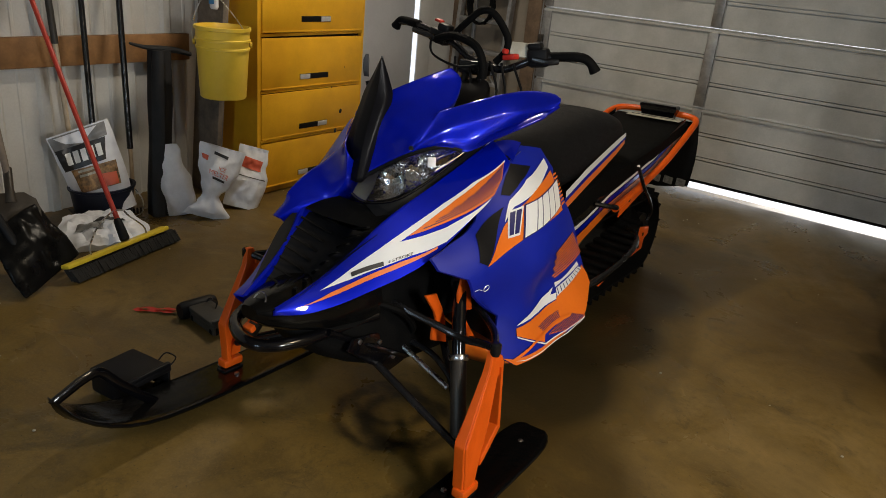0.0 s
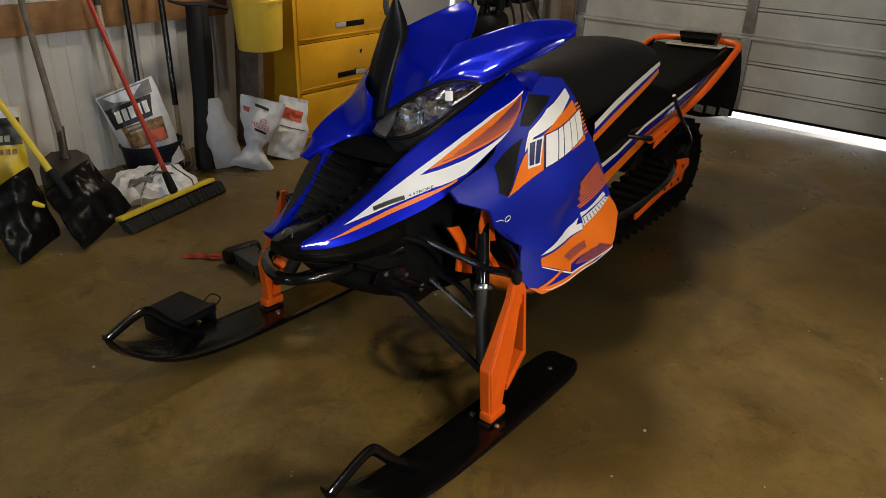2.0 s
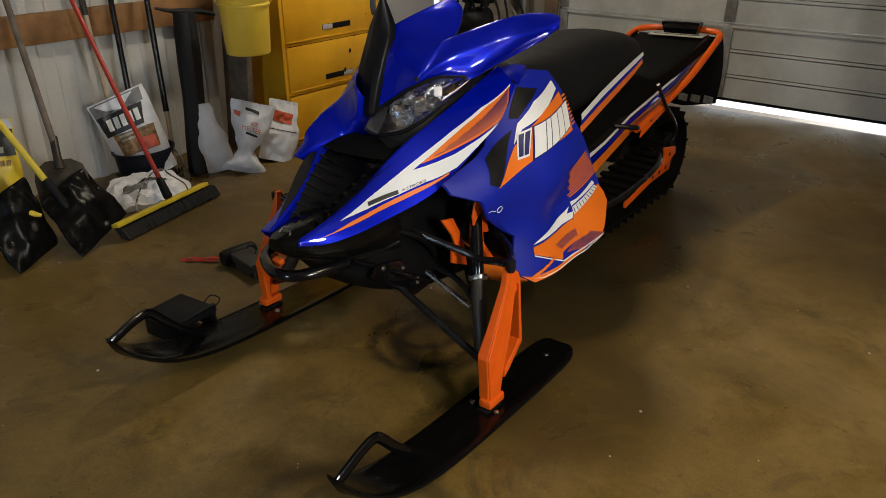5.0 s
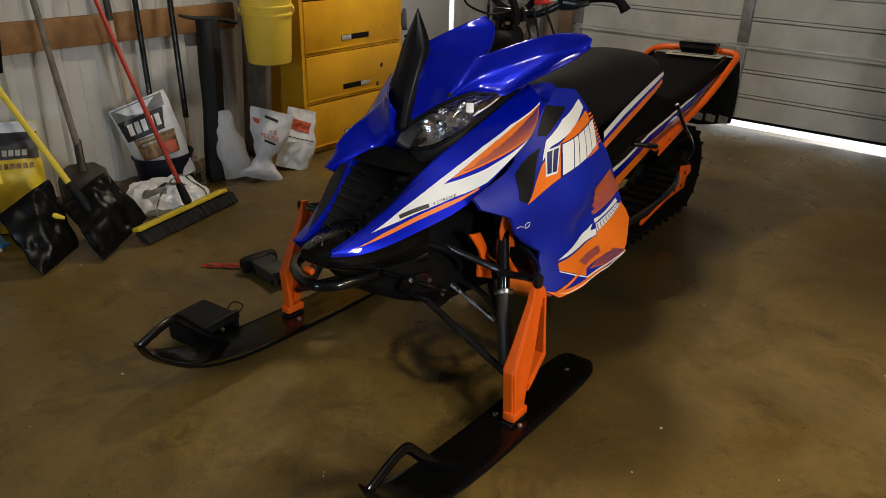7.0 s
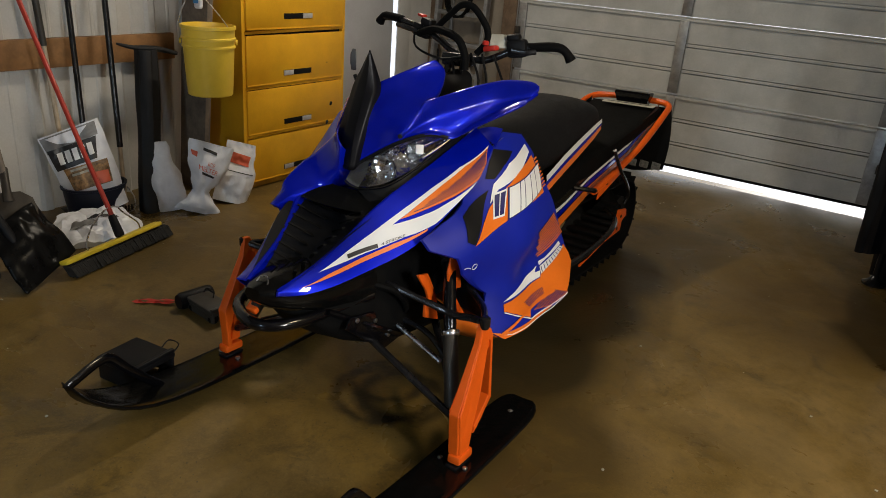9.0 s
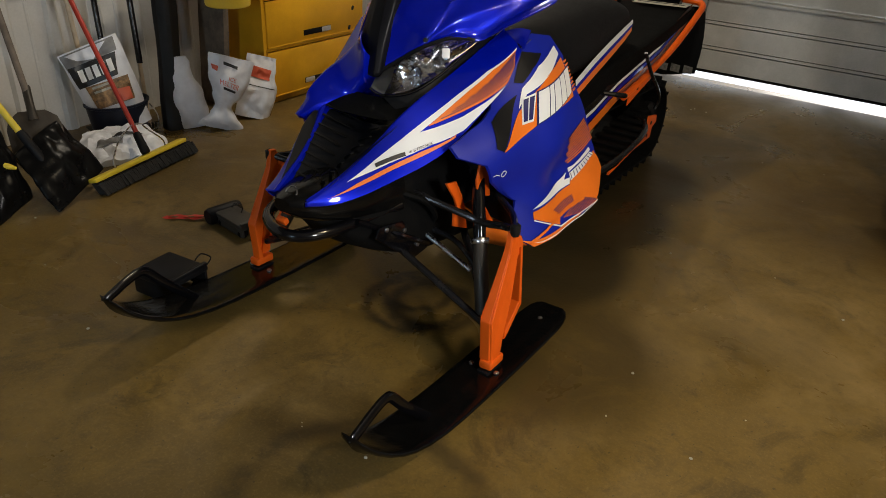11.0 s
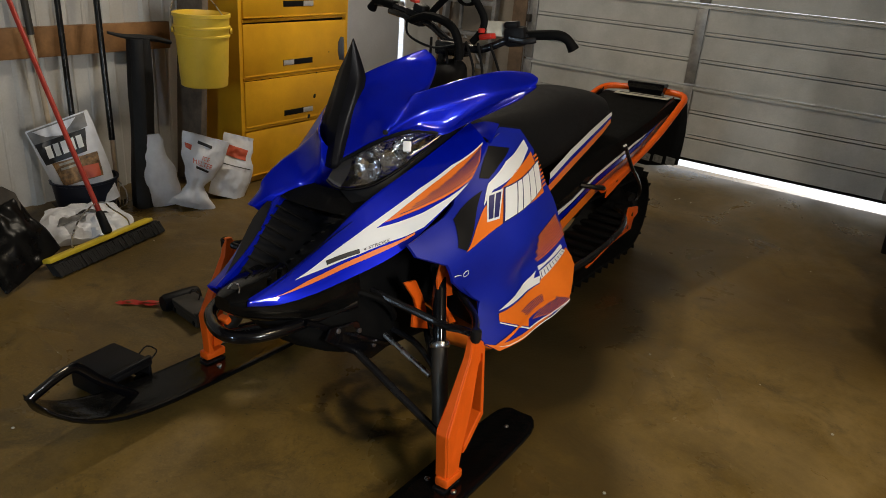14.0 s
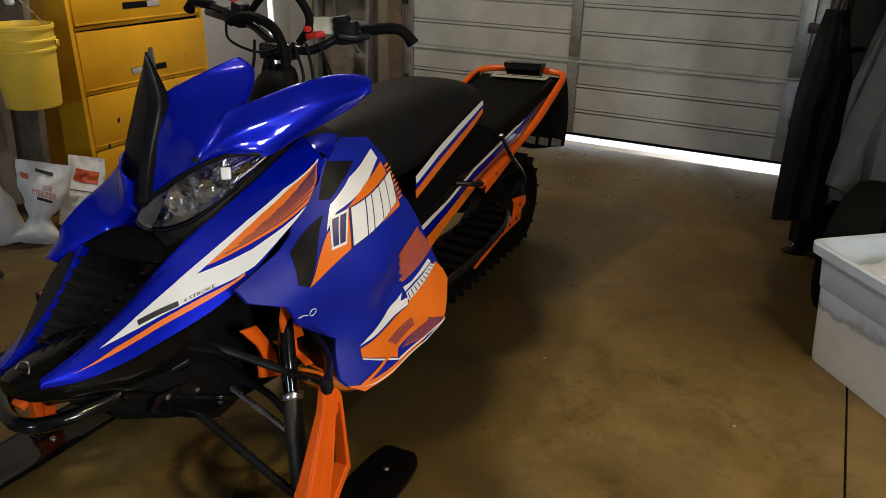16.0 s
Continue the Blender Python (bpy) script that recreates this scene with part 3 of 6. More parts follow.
ORANGE_STRIPE = [(.072, .63), (.193, .564), (.317, .648), (.447, .757), (.581, .914), (.577, .943), (.53, .898), (.309, .753)]
HATCH = [(.51, .453), (.617, .459), (.73, .489), (.848, .564), (.973, .784), (.927, .997), (.861, 1.05), (.723, .826), (.615, .63)]


def rail(points):
    """A curve through the points, by its share of length."""
    dense = np.array([tuple(p) for p in spline(points, 10)])
    reach = np.r_[0, np.cumsum(np.linalg.norm(np.diff(dense, axis=0), axis=1))]
    return lambda u: np.array([np.interp(u, reach / reach[-1], dense[:, k]) for k in range(3)])


RIDGE_AT, SEAM_AT = rail(RIDGE), rail(SEAM)
LONG, WIDE, OUT = .95, .16, np.array((.551, -.451, .702))


def on_cowl(a, b, off, s):
    """A point off metres out from the upper cowl, a metres along and b metres down."""
    u, v = a / LONG, b / WIDE
    x, y, z = RIDGE_AT(u) * (1 - v) + SEAM_AT(u) * v + OUT * (.016 * v * (1 - v) + off)
    if s < 0:   # the far cheek bulges more
        x += .10 * v * (1 - v)
    return Vector((s * x, y, z))


def cowl_shape(outline):
    return [(u * LONG, v * WIDE) for u, v in outline]


def decal(outline, material, off, parent, s, label="", skin=on_skin):
    return part("decal", sheet(outline, off, s, .008, 0, skin), material, parent, label, flip=False)


def across(x, s):
    """Pose that lays an outline of (y, z) upright at x, thick away from the middle."""
    return Matrix.Translation((x, 0, 0)) @ Matrix(((0, 0, s, 0), (1, 0, 0, 0), (0, 1, 0, 0), (0, 0, 0, 1)))


for s in (1, -1):
    # lower side panel with its stickers
    panel = part("side_panel", sheet(PANEL, 0, s, 0.012, 0.010), BLUE_MATT, sled, "satin blue plastic side panel with orange and white stickers", flip=False)
    decal(VENT, BLACK, 0.0025, panel, s, "black mesh air vent")
    decal(VENT_TOP, BLACK, 0.0025, panel, s, "black mesh air vent")
    decal(WHITE_BAND, WHITE, 0.003, panel, s, "white sticker")
    decal(ORANGE_PATCH, ORANGE, 0.003, panel, s, "orange sticker")
    decal(quad_between(SHORT_MARK, -.08, 1.06, -.05, 1.05), WHITE, 0.0045, panel, s)
    for k in range(2):
        decal(quad_between(SHORT_MARK, .05 + .49 * k, .44 + .49 * k, .04, .96), NAVY, 0.006, panel, s)
    decal(quad_between(LONG_MARK, -.03, 1.02, -.04, 1.04), NAVY, 0.0045, panel, s)
    for a, b in ((0, .235), (.255, .365), (.385, .575), (.595, .775), (.795, .99)):
        decal(quad_between(LONG_MARK, a, b, 0, 1), WHITE, 0.006, panel, s)
    for k in range(9):
        a = Vector((.648, .885)).lerp(Vector((.640, .790)), k / 9)
        decal([tuple(a), (a.x + .026 + .006 * (k % 2), a.y + .003), (a.x + .026, a.y - .002), (a.x, a.y - .006)], ORANGE, 0.0035, panel, s)
    for k in range(11):
        f = (k + 0.5) / 11
        a, b = Vector((.568, .661)).lerp(Vector((.606, .552)), f), Vector((.701, .703)).lerp(Vector((.783, .611)), f)
        a, b = a.lerp(b, 0.04 * (k % 3)), b.lerp(a, 0.02)
        decal([tuple(a), tuple(b), (b.x + .003, b.y - 0.0052), (a.x + .002, a.y - 0.0058)], ORANGE, 0.0035, panel, s)
    decal(WHITE_LINE, WHITE, 0.0035, panel, s)
    decal(WHITE_ARROW, WHITE, 0.0035, panel, s)
    decal(ORANGE_BACK, ORANGE, 0.003, panel, s, "bright orange sticker")
    decal(ORANGE_LOW, ORANGE, 0.003, panel, s)
    decal(ORANGE_LINE, ORANGE, 0.0065, panel, s)
    decal(WHITE_UNDER, WHITE, 0.005, panel, s)
    decal(WHITE_RIM, WHITE, 0.005, panel, s)
    decal(WHITE_PATCH, WHITE, 0.0045, panel, s, "white sticker with dark slanted strokes")
    decal(RIM, ORANGE, 0.003, panel, s, "orange lower rim")
    for k in range(6):
        decal(quad_between(DARK_A, .04 * (k % 2), 1, k / 6, k / 6 + 0.085), NAVY, 0.0045, panel, s)
    decal(quad_between(DARK_B, -.02, 1.02, -.04, 1.04), ORANGE, 0.0035, panel, s)
    for k in range(8):
        decal(quad_between(DARK_B, .04 * (k % 2), 1, k / 8, k / 8 + 0.085), NAVY, 0.0045, panel, s)
    for k in range(9):
        decal(quad_between(WHITE_PATCH, k / 9 + .03, k / 9 + .055, .10, .90), NAVY, 0.006, panel, s)

    part("key_print", tube([on_skin(0.245 + .010 * math.cos(a), 0.613 + .010 * math.sin(a), .003, s) for a in [2 * math.pi * k / 14 for k in range(15)]], .0012, 5), WHITE, panel, "small white key outline")
    part("key_print", tube([on_skin(y, z, .003, s) for y, z in ((0.229, 0.61), (0.214, 0.616), (0.199, 0.614))], .0012, 5), WHITE, panel)

    # front cowl: skin below the ridge, and the band that rolls in to the grille and headlight
    cowl = part("cowl", sheet(cowl_shape([(k / 24, 0) for k in range(25)] + [(1 - k / 24, 1) for k in range(25)]), 0, s, 0.012, 0.010, on_cowl), BLUE, sled, "glossy blue plastic front cowl with white and orange stripes", flip=False)
    edge = [on_cowl(k / 30 * LONG, 0, 0, s) for k in range(31)]
    part("cowl_lip", loft([[Vector((x - s * d, y + e, z - f)) for x, y, z in edge] for d, e, f in ((0, 0, 0), (.005, .002, -.004), (.013, .006, 0), (.020, .012, .035))], False), BLUE, sled)
    if s > 0:
        def on(outline, material, off, label=""):
            return decal(cowl_shape(outline), material, off, cowl, s, label, on_cowl)
        on(WHITE_STRIPE, WHITE, .0035, "white stripe sticker")
        on(ORANGE_STRIPE, ORANGE, .0045, "orange stripe sticker")
        on(HATCH, ORANGE, .0050, "orange hatched sticker")
        end = [Vector(p) for p in HATCH[4:7]]
        for k in range(1, 11):
            f = k / 11
            p = end[0].lerp(end[1], f / .74) if f < .74 else end[1].lerp(end[2], (f - .74) / .26)
            q = Vector(HATCH[4]).lerp(Vector(HATCH[0]), min(.96, .18 + .80 * f))
            p, q = p.lerp(q, .03), q.lerp(p, .05 + .05 * (k % 2))
            on([(p.x, p.y - .011), (q.x, q.y - .006), (q.x, q.y + .006), (p.x, p.y + .011)], NAVY, .0065)
        # small print along the stripe: a bar for the engine's trade name, then the words
        on([(0.277, 0.36), (0.392, 0.575), (0.387, 0.655), (0.273, 0.47)], INK, .0055)
        part("lettering", letters("4 STROKE", (0.401 * LONG, 0.655 * WIDE), (0.138 * LONG, 0.173 * WIDE), .0115, .0055, s, 1.75, on_cowl), INK, cowl, "small dark lettering on the stripe")

    # inner face of the pod, floor of the pod
    edge = [(.112, .684), (.19, .647), (.235, .581), (.322, .50), (.30, .404), (.308, .382)]
    rows = [[Vector((s * (half_width(y, z) - 0.004), y, z)) for y, z in edge], [Vector((s * (half_width(y, z) - 0.10), y + .07, z)) for y, z in edge], [Vector((s * .17, y + .12, z)) for y, z in edge]]
    part("pod_front", loft(rows, False), BLACK, sled)
    under = [(.308, .380), (.338, .360), (.457, .364), (.644, .386), (.715, .416), (.781, .449)]
    rows = [[Vector((s * (half_width(y, z) - .003), y, z)) for y, z in under], [Vector((s * .30, y + .03, z + .00)) for y, z in under], [Vector((s * .18, y + .02, z + .05)) for y, z in under]]
    modifier(part("belly_pan", loft(rows, False), ORANGE, sled, "orange plastic belly pan"), "SOLIDIFY", thickness=0.006)
    part("shock_tower", prism([(.120, .585), (.175, .577), (.210, .522), (.234, .469), (.240, .434), (.250, .391), (.170, .426), (.171, .469), (.196, .462), (.172, .518)], 0.010, across(s * .262, s), 0.002), ORANGE_METAL, sled, "orange shock tower plate")
    part("shock_tower", prism([(.194, .590), (.209, .640), (.262, .626), (.268, .560), (.281, .513), (.250, .520), (.252, .487), (.312, .412), (.277, .422), (.233, .486), (.202, .542)], 0.008, across(s * .326, s), 0.002), ORANGE_METAL, sled, "orange shock tower plate")
    front = [[(.285, .300, .398), (.37, .306, .398), (.418, .312, .390), (.452, .318, .374)], [(.292, .306, .355), (.374, .308, .362), (.424, .314, .360), (.450, .322, .364)], [(.305, .330, .322), (.380, .330, .330), (.425, .332, .342), (.452, .336, .356)]]
    modifier(part("belly_front", loft([spline([(s * x, y, z) for x, y, z in r], 4) for r in front], False), ORANGE, sled, "orange front of the belly pan"), "SOLIDIFY", thickness=0.005)

    # hood half: a blade that rises to a rounded tip, folded back along its outer edge
    lobe = [[(0, .128, .884), (.062, .150, .929), (.143, .166, .978), (.152, .200, .974)],
            [(0, .144, .945), (.069, .165, .995), (.160, .186, 1.024), (.171, .225, 1.018)],
            [(0, .163, 1.014), (.076, .189, 1.067), (.166, .230, 1.070), (.177, .270, 1.060)],
            [(0, .191, 1.081), (.074, .240, 1.124), (.155, .326, 1.120), (.160, .352, 1.106)],
            [(0, .207, 1.110), (.068, .260, 1.153), (.136, .384, 1.172), (.140, .402, 1.156)],
            [(0, .214, 1.122), (.062, .270, 1.163), (.115, .366, 1.201), (.120, .384, 1.190)],
            [(0, .232, 1.112), (.060, .292, 1.155), (.112, .386, 1.192), (.116, .398, 1.180)]]
    if s > 0:
        rows = [spline(r, 6) for r in lobe]
        hood = part("hood", loft([spline(c, 6) for c in zip(*rows)], False), BLUE, sled, "glossy metallic blue hood")
        modifier(hood, "SOLIDIFY", thickness=0.005)
    # the wing that sweeps out beside the handlebar: top edge, crease, lower edge
    upper = [(.167, .258, 1.089), (.208, .344, 1.113), (.259, .427, 1.139), (.319, .498, 1.156), (.389, .519, 1.155), (.419, .515, 1.140)]
    crease = [(.153, .168, .984), (.205, .232, 1.038), (.266, .324, 1.066), (.327, .424, 1.087), (.398, .473, 1.115), (.429, .497, 1.135)]
    lower = [(.153, .172, .974), (.214, .226, 1.000), (.259, .285, .986), (.315, .330, 1.027), (.402, .432, 1.090), (.428, .501, 1.124)]
    behind = [(x - .022, y + .030, z - .022) for x, y, z in upper]
    above = [tuple((p * .80 + q * .20) + d for p, q, d in zip(a, b, (.004, -.003, .010))) for a, b in zip(upper, crease)]
    near = [tuple((p * .16 + q * .84) + d for p, q, d in zip(a, b, (.002, -.002, .007))) for a, b in zip(upper, crease)]
    below = [tuple((p * .35 + q * .65) - d for p, q, d in zip(a, b, (.006, -.004, .002))) for a, b in zip(crease, lower)]
    under = [(x - .035, y + .030, z + .004) for x, y, z in lower]
    rows = [spline([(s * x, y + .30 * x * (s < 0), z - .26 * x * (s < 0)) for x, y, z in r], 5) for r in (behind, upper, above, near, crease, below, lower, under)]
    wing = part("hood_wing", loft([spline(c, 3) for c in zip(*rows)], False), BLUE, sled, "glossy blue swept side wing")
    modifier(wing, "SOLIDIFY", thickness=0.005)
    # lip of the hood over the headlight
    if s > 0:
        part("hood_lip", tube([(x, y + .002, z - .003) for x, y, z in ((0, .126, .882), (.062, .149, .925), (.143, .166, .974), (.205, .222, 1.000), (.246, .275, .992))], .006, 8, 5), BLACK, sled)
    rows = [spline([(s * x, y, z) for x, y, z in r], 4) for r in ([(0.218, 0.315, 0.898), (0.222, 0.33, 0.912), (0.243, 0.373, 0.955), (0.292, 0.44, 0.966), (0.318, 0.456, 0.945)], [(0.216, 0.338, 0.916), (0.22, 0.356, 0.931), (0.232, 0.416, 0.964), (0.274, 0.485, 0.98), (0.308, 0.494, 0.97)], [(0.212, 0.343, 0.928), (0.214, 0.371, 0.959), (0.222, 0.435, 0.98), (0.255, 0.512, 0.996), (0.3, 0.526, 0.994)])]
    part("cowl_top", loft([spline(c, 4) for c in zip(*rows)], False), BLUE, sled)
    part("console_side", sheet([(.45, .955), (.56, .985), (.67, .965), (.70, .90), (.665, .86), (.655, .93), (.53, .964)], -0.012, s), BLUE_MATT, sled)
    for p in ((.146, .170, .990), (.212, .262, 1.032)):
        part("screw", lathe([(.007, 0), (.007, .003), (.003, .004)], 12, along((s * p[0], p[1] - .004, p[2]), (s * (p[0] + .05), p[1] - .09, p[2] + .03))), BLACK, sled)

    # headlight: chrome bowl behind a clear lens
    if s > 0:
        up = [(.002, .136, .878), (.061, .152, .918), (.110, .163, .945), (.150, .180, .968), (.196, .240, .992), (.226, .338, .990)]
        low = [(.002, .092, .838), (.040, .079, .832), (.088, .078, .832), (.139, .134, .845), (.181, .234, .898), (.226, .345, .980)]
        mid = [[Vector((s * (a[0] * (1 - f) + b[0] * f), a[1] * (1 - f) + b[1] * f - bulge, a[2] * (1 - f) + b[2] * f)) for a, b in zip(up, low)] for f, bulge in ((0, 0), (.33, .012), (.66, .012), (1, 0))]
        lens = part("headlight_lens", loft(mid, False), LENS, sled, "clear plastic headlight lens")
        modifier(lens, "SUBSURF", levels=2)
        bowl = part("headlight_bowl", loft([[v + Vector((-s * .012, .012 + .055 * (0 < i < 3), -.002)) for v in r] for i, r in enumerate(mid)], False), REFLECTOR, sled, "faceted chrome headlight bowl")
        modifier(bowl, "SUBSURF", levels=2)
        shelf = [Vector(RIDGE_AT(u)) + Vector((-.012, .016, -.012)) for u in (.46, .52, .60, .70, .84, .99)]
        part("headlight_shelf", loft([[Vector(p) + Vector((0, .012, -.002)) for p in low], shelf, [v + Vector((-.02, .02, -.06)) for v in shelf]], False), BLACK, sled)
        part("headlight_bezel", tube([Vector((s * x, y - .004, z)) for x, y, z in low], .0045, 8, 4), BLACK_GLOSS, sled)
        for (x, y, z), r in (((.108, .140, .888), .044), ((.168, .214, .938), .027)):
            part("reflector", lathe([(r, 0), (r * .97, .006), (r * .80, .018), (r * .55, .027), (r * .25, .032)], 11, along((s * x, y, z), (s * (x - .02), y + .10, z - .01)), False), CHROME, sled, smooth=False)
            part("bulb", lathe([(.003, 0), (.008, .006), (.008, .02)], 10, along((s * x, y + .004, z), (s * x, y + .1, z))), SILVER, sled)
        part("headlight_strip", tube([(s * .186, .236, .958), (s * .208, .290, .978), (s * .224, .332, .986)], .004, 8, 3), CHROME, sled)
        part("headlight_strip", tube([(s * .184, .236, .920), (s * .205, .288, .948), (s * .224, .338, .978)], .004, 8, 3), CHROME, sled)
        part("lens_surround", loft([[Vector((s * x, y + .003, z)) for x, y, z in r] for r in ([(0, .126, .878), (.03, .134, .892), (.050, .142, .904)], [(0, .104, .860), (.036, .106, .860), (.060, .114, .866)], [(0, .086, .838), (.034, .073, .832), (.064, .071, .832)])], False), SMOKY_GREY, sled, "smoky grey headlight end")
        part("marker_lamp", box((s * .186, .216, .950), (.024, .010, .030), .004, pose(0, 0, 0, -20, 0, s * 40)), WHITE, sled, "pale marker lamp")
    else:
        outer = [(.222, -.010, .735), (.212, .024, .775), (.208, .034, .808), (.191, .086, .857), (.160, .131, .897), (.118, .165, .951), (.097, .175, .985)]
        inner = [(.180, -.020, .735), (.150, .010, .765), (.120, .058, .784), (.088, .090, .790), (.064, .100, .830), (.042, .104, .872), (.034, .100, .950)]
        among = [[tuple(p * (1 - f) + q * f + d * 4 * f * (1 - f) for p, q, d in zip(a, b, (.004, -.012, .008))) for a, b in zip(outer, inner)] for f in (.3, .65)]
        behind = [(x - .01, y + .05, z - .05) for x, y, z in inner]
        side = [(x + .012, y + .05, z - .03) for x, y, z in outer]
        rows = [spline([(-x, y, z) for x, y, z in r], 5) for r in (side, outer, *among, inner, behind)]
        modifier(part("hood_cheek", loft([spline(c, 3) for c in zip(*rows)], False), BLUE, sled, "glossy blue side of the hood"), "SOLIDIFY", thickness=0.004)

    # ski, its loop, spindle
    SX = 0.497
    raised = 0.012 if s > 0 else 0.040
    lift = Matrix.Translation((0, 0, raised))
    stations = [(-.600, .205, .020), (-.575, .165, .045), (-.52, .115, .068), (-.43, .068, .080), (-.30, .040, .084), (-.1, .032, .084), (.2, .032, .084), (.39, .034, .083), (.465, .040, .074), (.500, .048, .045)]
    rings = []
    for y, z, w in stations:
        w *= 1.04 if s > 0 else 1.22   # the far ski shows more of its inner half
        rings.append([Vector((s * (SX - (.016 if s < 0 else 0) + dx * w), y, z + dz + raised)) for dx, dz in ((-1, .004), (-.93, .012), (-.75, .013), (-.30, .010), (0, .012), (.30, .010), (.75, .013), (.93, .012), (1, .004), (.9, -.008), (.3, -.014), (0, -.030), (-.3, -.014), (-.9, -.008))])
    ski = part("ski", loft(rings), SKI_BLACK, sled, "black plastic ski with an upturned tip")
    modifier(ski, "SUBSURF", levels=1)
    part("ski_loop", tube([(s * SX, y, z + raised) for y, z in ((-.588, .178), (-.575, .187), (-.55, .198), (-.505, .217), (-.466, .228), (-.444, .226), (-.424, .210), (-.38, .158), (-.32, .098), (-.265, .045))], .0105, 10, 4, 1.5), BLACK_GLOSS, ski)
    for y, x in ((.03, .045), (.03, -.045), (-.27, .02), (.40, 0)):
        part("bolt", lathe([(.009, 0), (.009, .006), (.005, .009)], 8, along((s * (SX + x), y, .042 + raised), (s * (SX + x), y, .2))), SILVER, ski)
    def drawn_in(bm):
        """The spindle narrows towards its ball joint."""
        for v in bm.verts:
            k = max(0.0, min(1.0, (v.co.z - raised - .24) / .24)) * .55
            v.co.x += (s * .503 - v.co.x) * k
            v.co.y += (.142 - v.co.y) * k * .8 * min(1.0, max(0.0, (v.co.z - raised - .38) / .1))
        return bm

    spindle = part("spindle", drawn_in(prism([(.105, .480), (.158, .476), (.160, .415), (.122, .26), (.092, .17), (.076, .082), (.022, .082), (.020, .125), (.010, .224), (.104, .420)], .014, lift @ across(s * .512, s), .004)), ORANGE_METAL, sled, "orange painted ski spindle", smooth=False)
    part("front_flange", drawn_in(prism([(.103, .482), (.150, .480), (.150, .44), (.118, .41), (.016, .232), (.030, .125), (.040, .082), (.018, .082), (.016, .125), (.008, .224), (.102, .420)], .036, lift @ across(s * .484, s), .004)), ORANGE_METAL, spindle, smooth=False)
    part("web", drawn_in(prism([(.14, .468), (.182, .44), (.183, .395), (.135, .36), (.098, .20), (.09, .09), (.05, .09), (.09, .3)], .008, lift @ across(s * .505, s))), ORANGE_METAL, spindle, smooth=False)
    part("rear_strut", drawn_in(prism([(.150, .472), (.186, .452), (.193, .43), (.193, .207), (.178, .212), (.178, .415), (.157, .42)], .040, lift @ across(s * .485, s), .004)), ORANGE_METAL, spindle, smooth=False)
    part("brace_strut", drawn_in(prism([(.193, .212), (.176, .226), (.098, .152), (.096, .125), (.118, .140)], .040, lift @ across(s * .485, s), .004)), ORANGE_METAL, spindle, smooth=False)
    part("foot", box((s * .510, .050, .070 + raised), (.044, .080, .030), .007), ORANGE_METAL, spindle)
    part("ski_saddle", box((s * .506, .045, .044 + raised), (.044, .084, .014), .005), BLACK_METAL, sled)
    part("ball_joint", lathe([(.012, 0), (.016, .01), (.016, .035), (.009, .04)], 12, Matrix.Translation((s * .513, .13, .480))), BLACK_METAL, sled)

    # suspension arms, tie rod, damper
    for name, pts, r, m in (("upper_arm", [(s * .13, .10, .545), (s * .21, .12, .520), (s * .333, .165, .478), (s * .387, .170, .470), (s * .443, .165, .480), (s * .505, .140, .495)], .0115, BLACK_METAL),
                            ("upper_arm", [(s * .25, .334, .552), (s * .36, .297, .507), (s * .45, .225, .498), (s * .505, .14, .495)], .011, BLACK_METAL),
                            ("lower_arm", [(s * .07, .06, .385), (s * .31, .06, .268), (s * .485, .06, .185)], .012, BLACK_METAL),
                            ("lower_arm", [(s * .10, .46, .34), (s * .31, .25, .25), (s * .485, .075, .185)], .014, BLACK_METAL),
                            ("sway_bar", [(s * .08, .20, .38), (s * .25, .20, .365), (s * .345, .195, .30)], .010, BLACK_METAL)):
        part(name, tube(pts, r, 10, 5), m, sled)
    part("tie_rod", tube([(s * .10, .165, .40), (s * .345, .165, .295)], .0085, 8), SILVER, sled, "bare steel tie rod")
    a, b = Vector((s * .305, .24, .605)), Vector((s * .455, .075, .200))
    part("damper_body", lathe([(.020, 0), (.024, .01), (.024, .22), (.018, .23)], 16, along(a.lerp(b, .48), b)), STEEL_DARK, sled)
    part("damper_collar", lathe([(.028, 0), (.030, .004), (.030, .014), (.028, .018)], 16, along(a.lerp(b, .46), b)), SILVER, sled, "bright steel damper collar")
    part("damper_shaft", lathe([(.020, 0), (.022, .01), (.020, .20), (.018, .215)], 16, along(a, b)), BLACK_GLOSS, sled)
    part("damper_label", box(a.lerp(b, .24) + Vector((s * .006, -.0125, -.004)), (.013, .013, .075), .003, along((0, 0, 0), b - a)), LABEL, sled)
    part("damper_eye", lathe([(.022, -.015), (.022, .015)], 14, along(a, a + Vector((0, .1, 0)))), BLACK_METAL, sled)

    # running board with ridged steps and toe hold
    part("running_board_rail", tube([(s * .40, .80, .40), (s * .40, 1.2, .405), (s * .385, 1.50, .43), (s * .34, 1.64, .445), (s * .26, 1.72, .45)], .013, 8, 5), BLACK_METAL, sled)
    for k in range(13):
        y = .86 + .078 * k
        z = .40 + max(0, y - 1.2) * .10
        w = .195 - max(0, y - 1.45) * .30
        part("board_step", box((s * (.205 + w / 2), y, z), (w, .030, .014), .003, pose(0, 0, 0, 10, 0, s * -6)), RUBBER, sled)
    for y, z in ((1.31, .345), (1.29, .312)):
        part("board_edge", prism([(-.06, .0), (.05, .012), (.085, .002), (.07, -.010), (-.05, -.012)], .006, Matrix.Translation((0, y, z)) @ across(s * .30, s), .001), ORANGE_METAL, sled, "orange end of the board")
